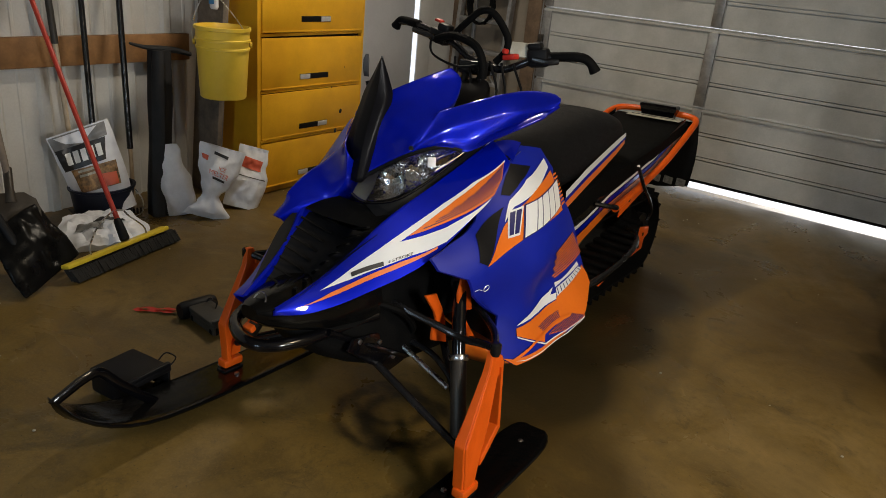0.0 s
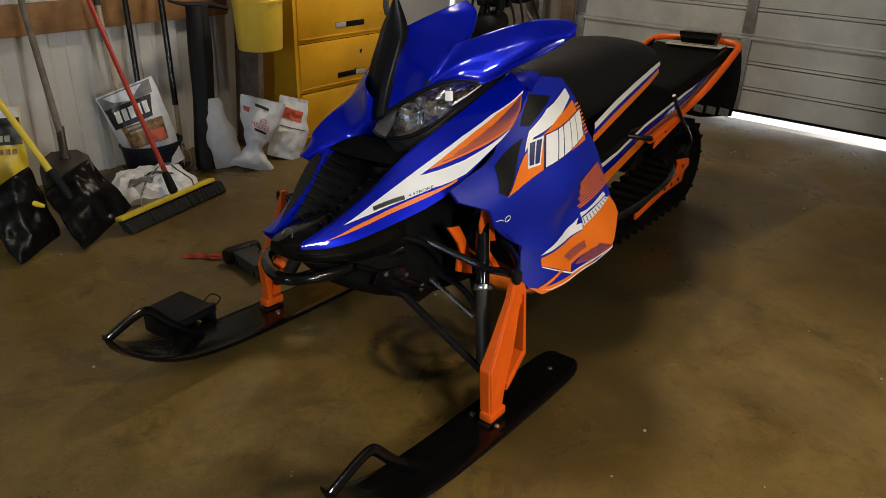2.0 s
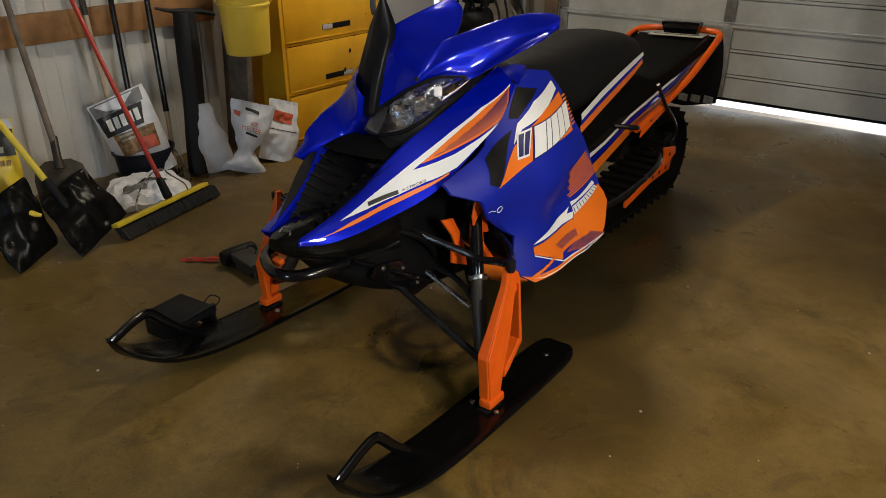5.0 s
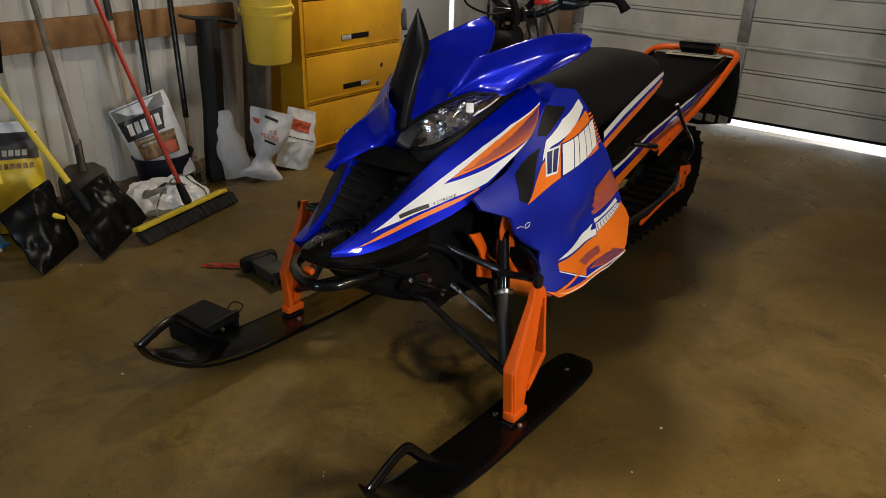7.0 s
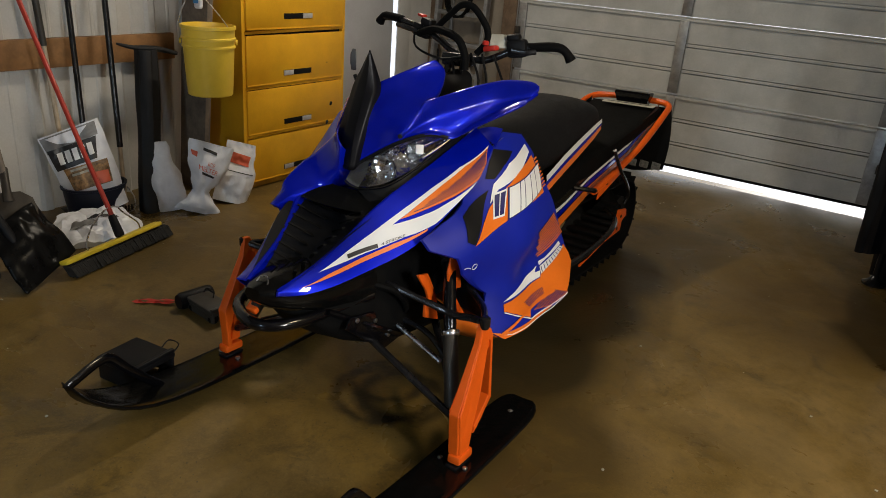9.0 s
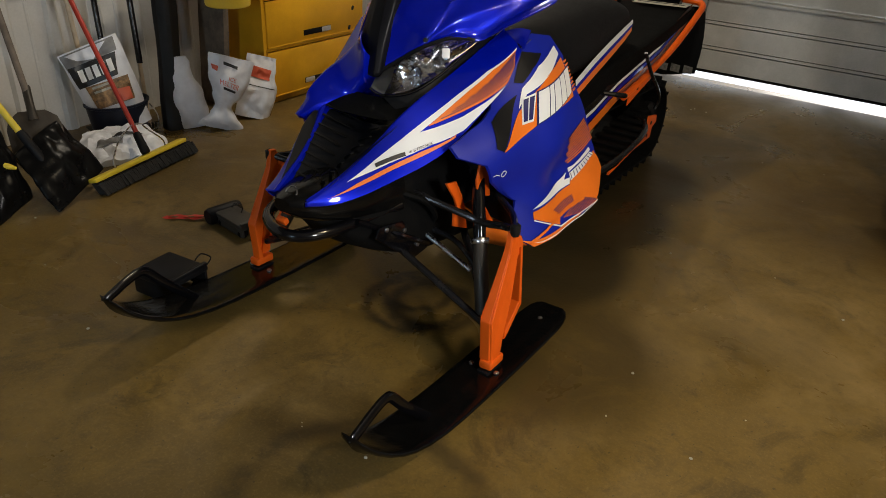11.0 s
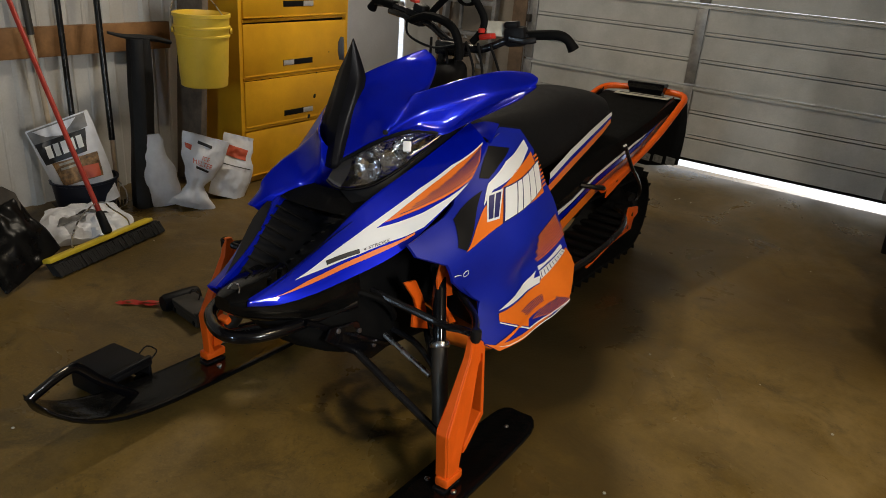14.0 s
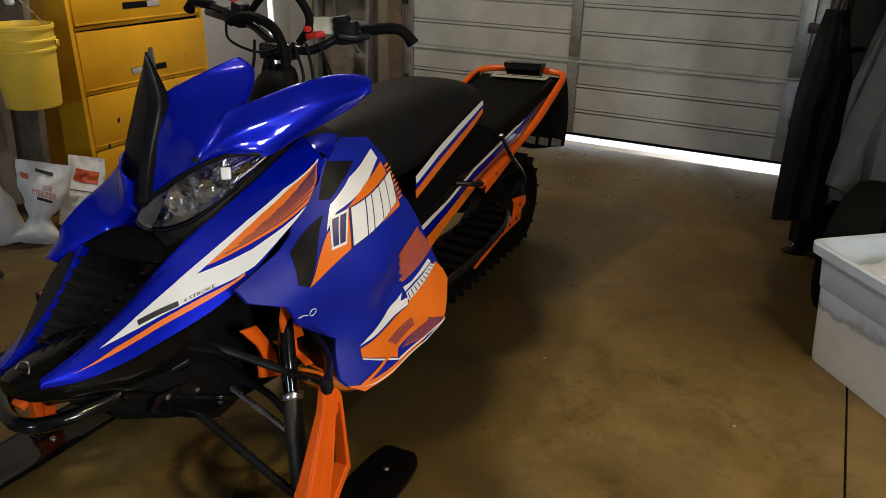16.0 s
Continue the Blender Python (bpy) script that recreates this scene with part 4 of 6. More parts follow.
    part("board_pan", loft([[Vector((s * .20, y, z)), Vector((s * (.20 + w * .5), y, z - .012)), Vector((s * (.20 + w), y, z))] for y, z, w in ((.82, .372, .20), (1.2, .375, .20), (1.55, .408, .175), (1.80, .465, .10), (1.90, .505, .02))], False), RUBBER, sled)
    part("rear_stay", tube([(s * .255, 1.758, .735), (s * .268, 1.841, .630), (s * .262, 1.983, .532), (s * .250, 2.075, .453), (s * .235, 2.074, .402)], .009, 8, 5), BLACK_METAL, sled)
    part("foot_peg", tube([(s * .20, 1.44, .60), (s * .27, 1.52, .585), (s * .22, 1.62, .56)], .011, 8, 4), BLACK_METAL, sled)

    # tunnel side with its sticker, rear rail
    band = [(1.05, .33, .50), (1.355, .445, .555), (1.60, .52, .625), (2.10, .62, .72), (2.53, .80, .846)]
    part("tunnel_side", loft([[Vector((s * .200, y, a)), Vector((s * .200, y, b + .03))] for y, a, b in band], False), BLACK_METAL, sled)
    for a0, a1, m in ((.06, .50, ORANGE), (.54, .78, BLUE), (.82, .97, WHITE)):
        part("tunnel_sticker", loft([[Vector((s * .2035, y, a + (b - a) * a0)), Vector((s * .2035, y, a + (b - a) * a1))] for y, a, b in band], False), m, sled)
    for k in range(5):
        f = .08 + .085 * k
        part("tunnel_pinstripe", loft([[Vector((s * .206, y, a + (b - a) * f)), Vector((s * .206, y, a + (b - a) * (f + .03)))] for y, a, b in band[2:]], False), NAVY, sled)
    part("rear_rail", tube([(s * .235, 1.60, .555), (s * .24, 1.72, .585), (s * .245, 1.95, .640), (s * .25, 2.2, .715), (s * .25, 2.48, .825), (s * .235, 2.60, .862), (s * .17, 2.645, .875), (0, 2.65, .880)], .017, 10, 5, 1.0),
         ORANGE_METAL, sled, "orange tubular rear rail")
    part("rail_plate", prism([(0, 0), (.30, .085), (.30, .130), (.02, .055)], .006, Matrix.Translation((s * .246, 1.62, .515)) @ Matrix(((0, 0, s, 0), (1, 0, 0, 0), (0, 1, 0, 0), (0, 0, 0, 1))), .001), ORANGE_METAL, sled)
    for k in range(2):
        part("plate_hole", lathe([(.010, 0), (.010, .003)], 12, along((s * .2525, 1.72 + .11 * k, .580 + .030 * k), (s * .40, 1.72 + .11 * k, .580 + .030 * k))), BLACK, sled)
    # seat trim
    trim = [(1.06, .655, .735), (1.25, .705, .79), (1.45, .755, .835), (1.62, .80, .868), (1.72, .835, .885)]
    for a0, a1, m, off, lab in ((-.05, .30, ORANGE, .004, "orange seat stripe"), (.36, .58, BLUE, .004, ""), (.62, .92, WHITE, .005, "white seat stripe")):
        part("seat_stripe", loft([[Vector((s * (.232 + off - .075 * (y - 1.06)), y, a + (b - a) * a0)), Vector((s * (.228 + off - .075 * (y - 1.06)), y, a + (b - a) * a1))] for y, a, b in trim], False), m, sled, lab)

# chassis, tunnel and seat on the centre line
def ring(y, w, z0, z1, n=20, power=4.0):
    out = []
    for k in range(n):
        a = 2 * math.pi * k / n
        c, d = math.cos(a), math.sin(a)
        out.append(Vector((w * math.copysign(abs(c) ** (2 / power), c), y, (z0 + z1) / 2 + (z1 - z0) / 2 * math.copysign(abs(d) ** (2 / power), d))))
    return out


part("chassis", loft([ring(-.20, .05, .50, .58), ring(-.1, .115, .40, .60), ring(0, .15, .345, .64), ring(.15, .175, .28, .68), ring(.5, .19, .24, .80), ring(.9, .20, .24, .72), ring(1.0, .19, .30, .6)]), RUBBER, sled)
for s in (1, -1):
    part("bulkhead_plate", prism([(-.06, .47), (.05, .455), (.16, .36), (.19, .31), (.12, .30), (.02, .36), (-.08, .44)], .008, across(s * .150, s), .002), BLACK_GLOSS, sled)
    part("bulkhead_brace", tube([(s * .12, -.12, .50), (s * .158, .04, .41), (s * .165, .18, .33)], .010, 8, 4), BLACK_GLOSS, sled)
    part("hose", tube([(s * .13, .02, .56), (s * .20, .10, .52), (s * .19, .18, .44), (s * .14, .22, .38)], .011, 8, 6), RUBBER, sled)
    for y, z in ((-.03, .452), (.06, .42), (.13, .345)):
        part("bolt", lathe([(.008, 0), (.008, .004), (.004, .006)], 8, along((s * .158, y, z), (s * .3, y, z))), SILVER, sled)
part("tunnel_top", loft([ring(.85, .20, .48, .62, 20, 8), ring(1.4, .20, .55, .70, 20, 8), ring(2.0, .205, .68, .765, 20, 8), ring(2.56, .21, .80, .855, 20, 8)]), RUBBER, sled)
seat = part("seat", loft([ring(.66, .10, .80, .93, 24, 3), ring(.80, .15, .74, .958, 24, 3), ring(1.0, .212, .68, .968, 24, 3), ring(1.25, .212, .69, .985, 24, 3), ring(1.5, .196, .73, .995, 24, 3),
                          ring(1.68, .182, .77, .972, 24, 3), ring(1.80, .145, .79, .93, 24, 3), ring(1.86, .10, .80, .88, 24, 3)]), SEAT_VINYL, sled, "black vinyl seat")
modifier(seat, "SUBSURF", levels=1)
part("fuel_console", loft([ring(.40, .10, .88, 1.0, 16, 3), ring(.52, .16, .86, 1.01, 16, 3), ring(.70, .15, .80, .965, 16, 3), ring(.84, .10, .80, .94, 16, 3)]), BLACK, sled)

# nose: grille bowl, slats, emblem ring, fascia, bumper
rows = []
for y, z, w in ((-.275, .590, .055), (-.20, .624, .090), (-.13, .676, .118), (-.06, .731, .146), (0, .757, .158), (.04, .772, .158)):
    rows.append([Vector((w * f, y + .05 * (1 - f * f), z - .045 * (1 - f * f))) for f in (-1, -.75, -.4, 0, .4, .75, 1)])
modifier(part("grille_bowl", loft(rows, False), BLACK, sled), "SUBSURF", levels=1)
for k in range(8):
    y, z, w = -.190 + .030 * k, .618 + .0205 * k, .058 + .0105 * k
    for d in (-1, 1):
        part("grille_slat", tube([(d * w * .92, y + .006, z + .016), (d * w * .62, y + .020, z + .002), (d * w * .24, y + .046, z - .022)], .0060, 8, 4, .40), RUBBER, sled)
modifier(part("chin_panel", loft([[Vector((x, y, z)) for x, y, z in r] for r in ([(-.160, .035, .772), (-.09, .022, .772), (0, .018, .770), (.09, .022, .772), (.160, .035, .772)], [(-.168, .085, .795), (-.09, .060, .793), (0, .052, .790), (.09, .060, .793), (.168, .085, .795)],
                                                                            [(-.168, .150, .815), (-.10, .112, .812), (0, .085, .815), (.10, .112, .812), (.168, .150, .815)])], False), RUBBER, sled), "SUBSURF", levels=1)
em = [Vector((.021 * math.cos(a), -.262 + .012 * math.sin(a), .604 + .018 * math.sin(a))) for a in [2 * math.pi * k / 24 for k in range(25)]]
part("emblem_ring", tube(em, .0022, 6), SILVER, sled, "plain bright emblem ring")
part("fascia", loft([ring(-.298, .030, .560, .598, 16, 3), ring(-.275, .055, .540, .604, 16, 3), ring(-.21, .085, .51, .615, 16, 3), ring(-.1, .13, .48, .63, 16, 3), ring(.05, .17, .46, .65, 16, 3)]), SKI_BLACK, sled)
part("bumper", tube([(-.13, .02, .50), (-.165, -.09, .50), (-.162, -.175, .497), (-.115, -.250, .494), (-.03, -.292, .490), (.035, -.280, .487), (.080, -.205, .486), (.108, -.07, .491), (.15, .05, .51)], .018, 12, 6), BLACK_GLOSS, sled, "black tubular front bumper")
part("bumper_bracket", box((-.045, -.258, .506), (.034, .020, .020), .005, pose(0, 0, 0, 25, 0, 0)), ORANGE_METAL, sled, "orange bumper bracket")

# smoked windshield: folded strip that rises to a point
shield = []
for z, y, left, right, back in ((.868, .106, .046, .016, .022), (.945, .120, .078, .022, .026), (1.014, .139, .080, .028, .030), (1.081, .163, .076, .033, .036), (1.122, .178, .072, .030, .036), (1.172, .186, .040, .016, .022), (1.228, .190, .001, .001, .003)):
    shield.append([Vector((-left, y + back * .8, z)), Vector((-left * .5, y + back * .3, z)), Vector((0, y, z)), Vector((right * .5, y + back * .4, z)), Vector((right, y + back, z))])
ws = part("windshield", loft([spline(c, 4) for c in zip(*shield)], False), SMOKE, sled, "dark smoked pointed windshield")
modifier(ws, "SOLIDIFY", thickness=0.003)
tip = [(.0, -.030, .010), (-.004, -.005, .013), (-.004, .025, .012), (.0, .043, .006)]
wing_tip = part("shield_tip", loft([[Vector((-.292 + w * c, .468 + d, 1.152 + h)) for c in (-1, -.5, 0, .5, 1)] for d, h, w in tip], False), SMOKY_GREY, sled, "grey translucent tip behind the windshield")
modifier(wing_tip, "SOLIDIFY", thickness=0.003)
part("tip_stay", tube([(-.290, .470, 1.105), (-.262, .470, 1.050), (-.235, .480, .985)], .007, 8, 4), BLACK, sled)
part("gauge", loft([ring(.33, .055, 1.03, 1.10, 16, 4), ring(.40, .060, 1.04, 1.12, 16, 4)]), BLACK, sled)

part("dash_pod", loft([[v + Vector((.085, 0, 0)) for v in r] for r in (ring(.455, .045, .97, 1.04, 16, 3), ring(.49, .066, .96, 1.10, 16, 3), ring(.54, .070, .99, 1.145, 16, 3), ring(.585, .050, 1.05, 1.16, 16, 3))]), BLACK, sled)

# handlebar
part("handlebar", tube([(-.333, .688, 1.302), (-.245, .663, 1.300), (-.114, .634, 1.274), (-.040, .622, 1.250), (.030, .612, 1.215), (.131, .605, 1.195), (.185, .614, 1.204), (.265, .643, 1.243), (.311, .663, 1.249)], .012, 12, 6), BLACK_METAL, sled)
part("grip", tube([(-.225, .658, 1.300), (-.300, .680, 1.306), (-.336, .689, 1.304), (-.360, .696, 1.282)], [.0145, .015, .0145, .014, .018], 12, 4), RUBBER, sled, "black rubber grip with a hooked end")
part("grip", tube([(.290, .660, 1.249), (.385, .673, 1.259), (.420, .683, 1.248), (.438, .695, 1.220)], [.0145, .015, .0145, .014, .018], 12, 4), RUBBER, sled, "black rubber grip with a hooked end")
part("grab_loop", tube([(-.062, .620, 1.270), (-.020, .603, 1.303), (.032, .593, 1.343), (.068, .590, 1.368), (.104, .590, 1.369), (.137, .592, 1.345), (.168, .602, 1.295), (.165, .605, 1.255), (.130, .605, 1.215)], .0090, 10, 6, 1.3), RUBBER, sled)
part("brace", tube([(-.110, .605, 1.262), (-.030, .575, 1.282), (.045, .555, 1.276), (.096, .545, 1.255), (.120, .545, 1.212), (.122, .550, 1.165)], .0135, 10, 6), RUBBER, sled)
# red box stands in for a reddish highlight on the brake control
part("red_highlight_piece", box((-.121, .632, 1.322), (.030, .022, .010), .004, pose(0, 0, 0, 0, 10, -12)), RED, sled, "small red piece added for a reddish highlight")
part("brake_control", join(box((-.118, .640, 1.272), (.085, .050, .050), .014, pose(0, 0, 0, 0, 10, -12)), box((-.090, .628, 1.300), (.050, .040, .030), .010, pose(0, 0, 0, 0, 10, -12))), BLACK, sled)
part("brake_lever", tube([(-.125, .615, 1.268), (-.180, .622, 1.276), (-.240, .645, 1.282)], .006, 8, 4, 1.6), BLACK_METAL, sled)
part("throttle_control", join(box((.262, .648, 1.244), (.070, .050, .060), .014, pose(0, 0, 0, 0, -8, 12)), box((.250, .640, 1.278), (.045, .038, .022), .008, pose(0, 0, 0, 0, -8, 12))), BLACK, sled)
part("throttle_lever", tube([(.255, .618, 1.238), (.300, .632, 1.234), (.330, .652, 1.240)], .006, 8, 4, 1.6), BLACK_METAL, sled)
part("control_plate", box((.205, .624, 1.262), (.064, .010, .046), .004, pose(0, 0, 0, -12, 0, 30)), LABEL, sled, "pale control plate")
part("kill_switch", join(box((.186, .604, 1.238), (.046, .034, .018), .005, pose(0, 0, 0, 0, -10, 0)), lathe([(.010, 0), (.012, .009), (.008, .014)], 14, Matrix.Translation((.172, .590, 1.248)))), RED, sled, "red stop switch")
for x in (.030, .092):
    part("steering_post", tube([(x, .600, 1.190), (x * .95, .565, 1.110), (x * .6 + .01, .500, .980)], .014, 10, 4), BLACK_METAL, sled)
part("post_clamp", box((.060, .602, 1.190), (.11, .05, .045), .008), BLACK_METAL, sled)
for k in range(6):
    x = -.06 + .05 * k
    part("cable", tube([(x * .9 + .03, .600, 1.215), (x + .07 + .02 * (k % 2), .545, 1.150 - .012 * k), (x * .6 + .03, .510, 1.060), (x * .4 + .03, .470, .980)], .0045, 6, 5), BLACK, sled)
part("bright_cable", tube([(.098, .578, 1.170), (.102, .548, 1.120), (.100, .512, 1.030)], .0030, 6, 4), SILVER, sled)
part("cable", tube([(-.150, .630, 1.262), (-.110, .590, 1.215), (.010, .560, 1.190), (.100, .560, 1.205)], .004, 6, 6), BLACK, sled)

# tail: lamp housing, label strip, snow flap
part("tail_housing", loft([[Vector((x, y, z)) for x, y, z in ((.022 - a, 2.585 - d, h), (.022 + a, 2.585 - d, h), (.022 + a, 2.625 + d, h), (.022 - a, 2.625 + d, h))] for a, d, h in ((.078, .0, .806), (.084, .004, .812), (.092, .006, .87), (.104, .012, .905), (.104, .014, .918), (.098, .010, .922))]), BLACK_GLOSS, sled, "black tail lamp housing", smooth=False)
part("tail_lens", box((.022, 2.648, .868), (.13, .02, .028), .006), TAIL, sled, "dark red tail lens")
for x in (-.025, .045, .085):
    part("bolt", lathe([(.007, 0), (.007, .003), (.003, .005)], 8, along((x, 2.578, .845), (x, 2.4, .85))), SILVER, sled)
part("label_strip", box((.035, 2.50, .862), (.30, .060, .003), .001, pose(0, 0, 0, 5.3, 0, 0)), LABEL, sled, "pale warning label")
part("label_print", box((.035, 2.505, .8645), (.26, .008, .002), 0, pose(0, 0, 0, 5.3, 0, 0)), INK, sled)
flap_rows = [[Vector((x * (1 + .10 * math.sin(3 * f)), 2.650 + .030 * f + .015 * math.sin(9 * x + 4 * f), .845 - (.375 + .018 * math.sin(14 * x + 1) + .06 * max(0, abs(x) - .2)) * f)) for x in (-.235, -.18, -.12, -.06, 0, .06, .12, .18, .235)] for f in (0, .15, .3, .45, .6, .75, .9, 1)]
flap = part("snow_flap", loft(flap_rows, False), RUBBER, sled, "black rubber snow flap")
modifier(flap, "SOLIDIFY", thickness=0.006)
for k in range(6):
    x = -.215 + .073 * k + .036
    part("flap_mark", box((x + .015, 2.668 + .015 * math.sin(9 * x + 3.5), .502), (.052, .003, .042), 0, pose(0, 0, 0, 5, 6, 0)), FLAP_PRINT, flap, "worn grey print")

# track, lugs, rear wheel, suspension rail
centre, rad = Vector((0, 2.215, .292)), .195
front = Vector((0, .95, .275))
loop = []
for k in range(16):
    a = -math.pi / 2 + math.pi * k / 15
    loop.append(Vector((0, centre.y + rad * math.cos(a), centre.z + rad * math.sin(a))))
for k in range(16):
    a = math.pi / 2 + math.pi * k / 15
    loop.append(Vector((0, front.y + .17 * math.cos(a), front.z + .04 + .17 * math.sin(a) + (-.04 if k > 7 else 0))))
loop.append(loop[0])
dense = []
for a, b in zip(loop, loop[1:]):
    n = max(1, int((b - a).length / .02))
    dense += [a.lerp(b, j / n) for j in range(n)]
rings = []
for i, p in enumerate(dense + [dense[0]]):
    q, r = dense[(i + 1) % len(dense)], dense[i - 1]
    d = (q - r).normalized()
    n = Vector((0, -d.z, d.y)) * -1
    rings.append([p + Vector((x, 0, 0)) + n * h for x, h in ((-.19, 0), (.19, 0), (.19, .012), (-.19, .012))])
part("track_belt", loft(rings, True, False), RUBBER, sled, "black rubber track", smooth=False)
lug_mesh = None
for i in range(0, len(dense), 4):
    p, q, r = dense[i], dense[(i + 1) % len(dense)], dense[i - 1]
    d = (q - r).normalized()
    n = Vector((0, d.z, -d.y))
    m = Matrix((Vector((1, 0, 0)), d, n)).transposed().to_4x4()
    m.translation = p + n * .03
    if m.translation.z < .012 and n.z < 0:
        m.translation.z = max(m.translation.z, .024)
    if lug_mesh is None:
        lug = part("lug", join(*[box((x, 0, 0), (.085, .010, .036), .003) for x in (-.14, -.045, .05, .145)]), RUBBER, sled)
        lug_mesh = lug.data
    else:
        lug = new("lug", lug_mesh)
        lug.parent = sled
    lug.matrix_basis = m
for s in (1, -1):
    part("rear_wheel", lathe([(.02, -.012), (.03, -.015), (.06, -.008), (.062, .008), (.10, .010), (.105, .016), (.105, -.016)], 24, along((s * .15, centre.y, centre.z), (s * .30, centre.y, centre.z))), BLACK, sled)
    part("suspension_rail", prism([(1.60, .200), (1.767, .238), (1.875, .275), (2.036, .280), (2.044, .337), (2.014, .372), (2.178, .346), (2.187, .307), (2.132, .288), (2.120, .236), (1.892, .222), (1.60, .170)], .012, across(s * .208, s), .002), ORANGE_METAL, sled, "orange suspension rail")
    for y, z in ((1.90, .248), (1.98, .254), (2.06, .260), (2.10, .320)):
        part("plate_hole", lathe([(.010, 0), (.010, .002)], 10, along((s * .2205, y, z), (s * .4, y, z))), BLACK, sled)


# the sled stands a little nose-up on the floor
sled.matrix_basis = pose(0.017, -0.002, -0.016, -1.32, -1.76, 0.14)


# ---- along the west wall ----
earlier = standing()

def fabric_noise(p, amount, scale, seed):
    return amount * noise.noise(Vector((p[0] * scale + seed * 7.1, p[1] * scale, p[2] * scale - seed * 3.3)))


class Bag:
    """A filled plastic bag: width along x, thickness along y (front at -y), height along z, then posed by m."""

    def __init__(self, m, w, h, depth, seed, wide=((0, 1), (1, 1)), thick=((0, .5), (.25, 1), (1, .1)), crease=0.012):
        self.m, self.w, self.h, self.depth, self.seed, self.wide, self.thick, self.crease = m, w, h, depth, seed, wide, thick, crease

    def table(self, pts, v):
        for (a, p), (b, q) in zip(pts, pts[1:]):
            if v <= b:
                f = (v - a) / (b - a)
                f = f * f * (3 - 2 * f)
                return p + (q - p) * f
        return pts[-1][1]

    def point(self, u, v, side, off=0.0):
        t = 0.5 * self.depth * self.table(self.thick, v) * (1 - abs(2 * u) ** 3)
        x = u * self.w * self.table(self.wide, v)
        p = Vector((x, 0, v * self.h))
        c = fabric_noise(p, self.crease, 11, self.seed) + fabric_noise(p, self.crease * .6, 27, self.seed + 3) + abs(fabric_noise(p, self.crease, 18, self.seed + 8))
        fade = min(1, 6 * (0.5 - abs(u)) + .15)
        p.y = side * (t + c * fade + 0.002 + off)
        p.x += fabric_noise((0, v, 0), .02, 4, self.seed + 1)
        return self.m @ p

    def body(self, n=22):
        bm = bmesh.new()
        rows = []
        for i in range(n + 1):
            v = i / n
            ring = [(-.5 + j / n, -1) for j in range(n)] + [(.5 - j / n, 1) for j in range(n)]
            rows.append([self.point(u, v, s) for u, s in ring])
        bm.free()
        return loft(rows)

    def patch(self, corners, off=0.005, n=16):
        """A printed area on the front between four (u, v) corners."""
        a, b, c, d = [Vector(q) for q in corners]
        rows = []
        for i in range(n + 1):
            rows.append([self.point(*(a.lerp(b, j / n)).lerp(d.lerp(c, j / n), i / n), -1, off) for j in range(n + 1)])
        return loft(rows, False)

    def words(self, body, u0, v0, height, off=0.005, turn=0.0, stretch=1.0):
        curve = bpy.data.curves.new("text", "FONT")
        curve.body, curve.size = body, height
        ob = bpy.data.objects.new("text", curve)
        scene.collection.objects.link(ob)
        me = bpy.data.meshes.new_from_object(ob.evaluated_get(bpy.context.evaluated_depsgraph_get()))
        bpy.data.objects.remove(ob)
        bm = bmesh.new()
        bm.from_mesh(me)
        c, s = math.cos(turn), math.sin(turn)
        for w in bm.verts:
            x, y = w.co.x * stretch, w.co.y
            w.co = self.point(u0 + (x * c - y * s) / self.w, v0 + (x * s + y * c) / self.h, -1, off)
        return bm


def placed(x, y, z, lean, turn, roll=0):
    return pose(x, y, z, 0, 0, turn) @ pose(0, 0, 0, lean, roll, 0)


# bucket hung by its wire bail from a hook on the plank
BX, BYY, BZ = -2.15, 1.40, .70
bucket = thing("bucket", "yellow plastic five-gallon bucket hanging by its bail", "bucket", (BX, BYY, BZ))
part("pail", lathe([(.02, .006), (.128, 0), (.134, .006), (.142, .13), (.150, .27), (.157, .272), (.157, .282), (.151, .286), (.153, .315), (.161, .317), (.161, .327), (.154, .331), (.156, .372), (.163, .375), (.163, .392), (.154, .394), (.150, .37), (.138, .05), (.02, .02)], 40,
                   Matrix.Translation((BX, BYY, BZ))), BUCKET, bucket)
part("bail", tube([(BX - .10, BYY - .135, BZ + .30), (BX - .14, BYY - .10, BZ + .42), (BX - .12, BYY + .0, BZ + .56), (BX - .02, BYY + .10, BZ + .44), (BX + .09, BYY + .142, BZ + .30)], .0035, 6, 8), SILVER, bucket)
for x, y, d in ((-.093, -.126, -1), (.085, .133, 1)):
    part("bail_ear", lathe([(.016, 0), (.016, .012)], 12, along((BX + x, BYY + y, BZ + .30), (BX + x + d * .11, BYY + y + d * .14, BZ + .30))), BUCKET, bucket)
single("plank", box((-2.60, 1.62, .95), (.27, .045, 1.90), .006, pose(0, 0, 0, -3, 2.0, 0)), WOOD_GREY, "dark weathered timber plank standing against the cabinet", "plank")
single("wall_hook", tube([(-2.57, 1.66, 1.32), (-2.40, 1.54, 1.30), (-2.27, 1.42, 1.255), (-2.24, 1.40, 1.275)], .006, 8, 5), SILVER, "bent steel hook on the plank", "hook")
hang = thing("spray_bottle", "small white and blue bottle hanging from a hook on the plank", "bottle", (-2.40, 1.52, 1.08))
part("body", loft([ring_at for ring_at in [[Vector((-2.42 + r * math.cos(a), 1.555 + r * .6 * math.sin(a), z + .08)) for a in [2 * math.pi * k / 16 for k in range(16)]] for r, z in ((.025, 1.09), (.035, 1.10), (.035, 1.18), (.020, 1.21), (.014, 1.235))]]), BAG_WHITE, hang)
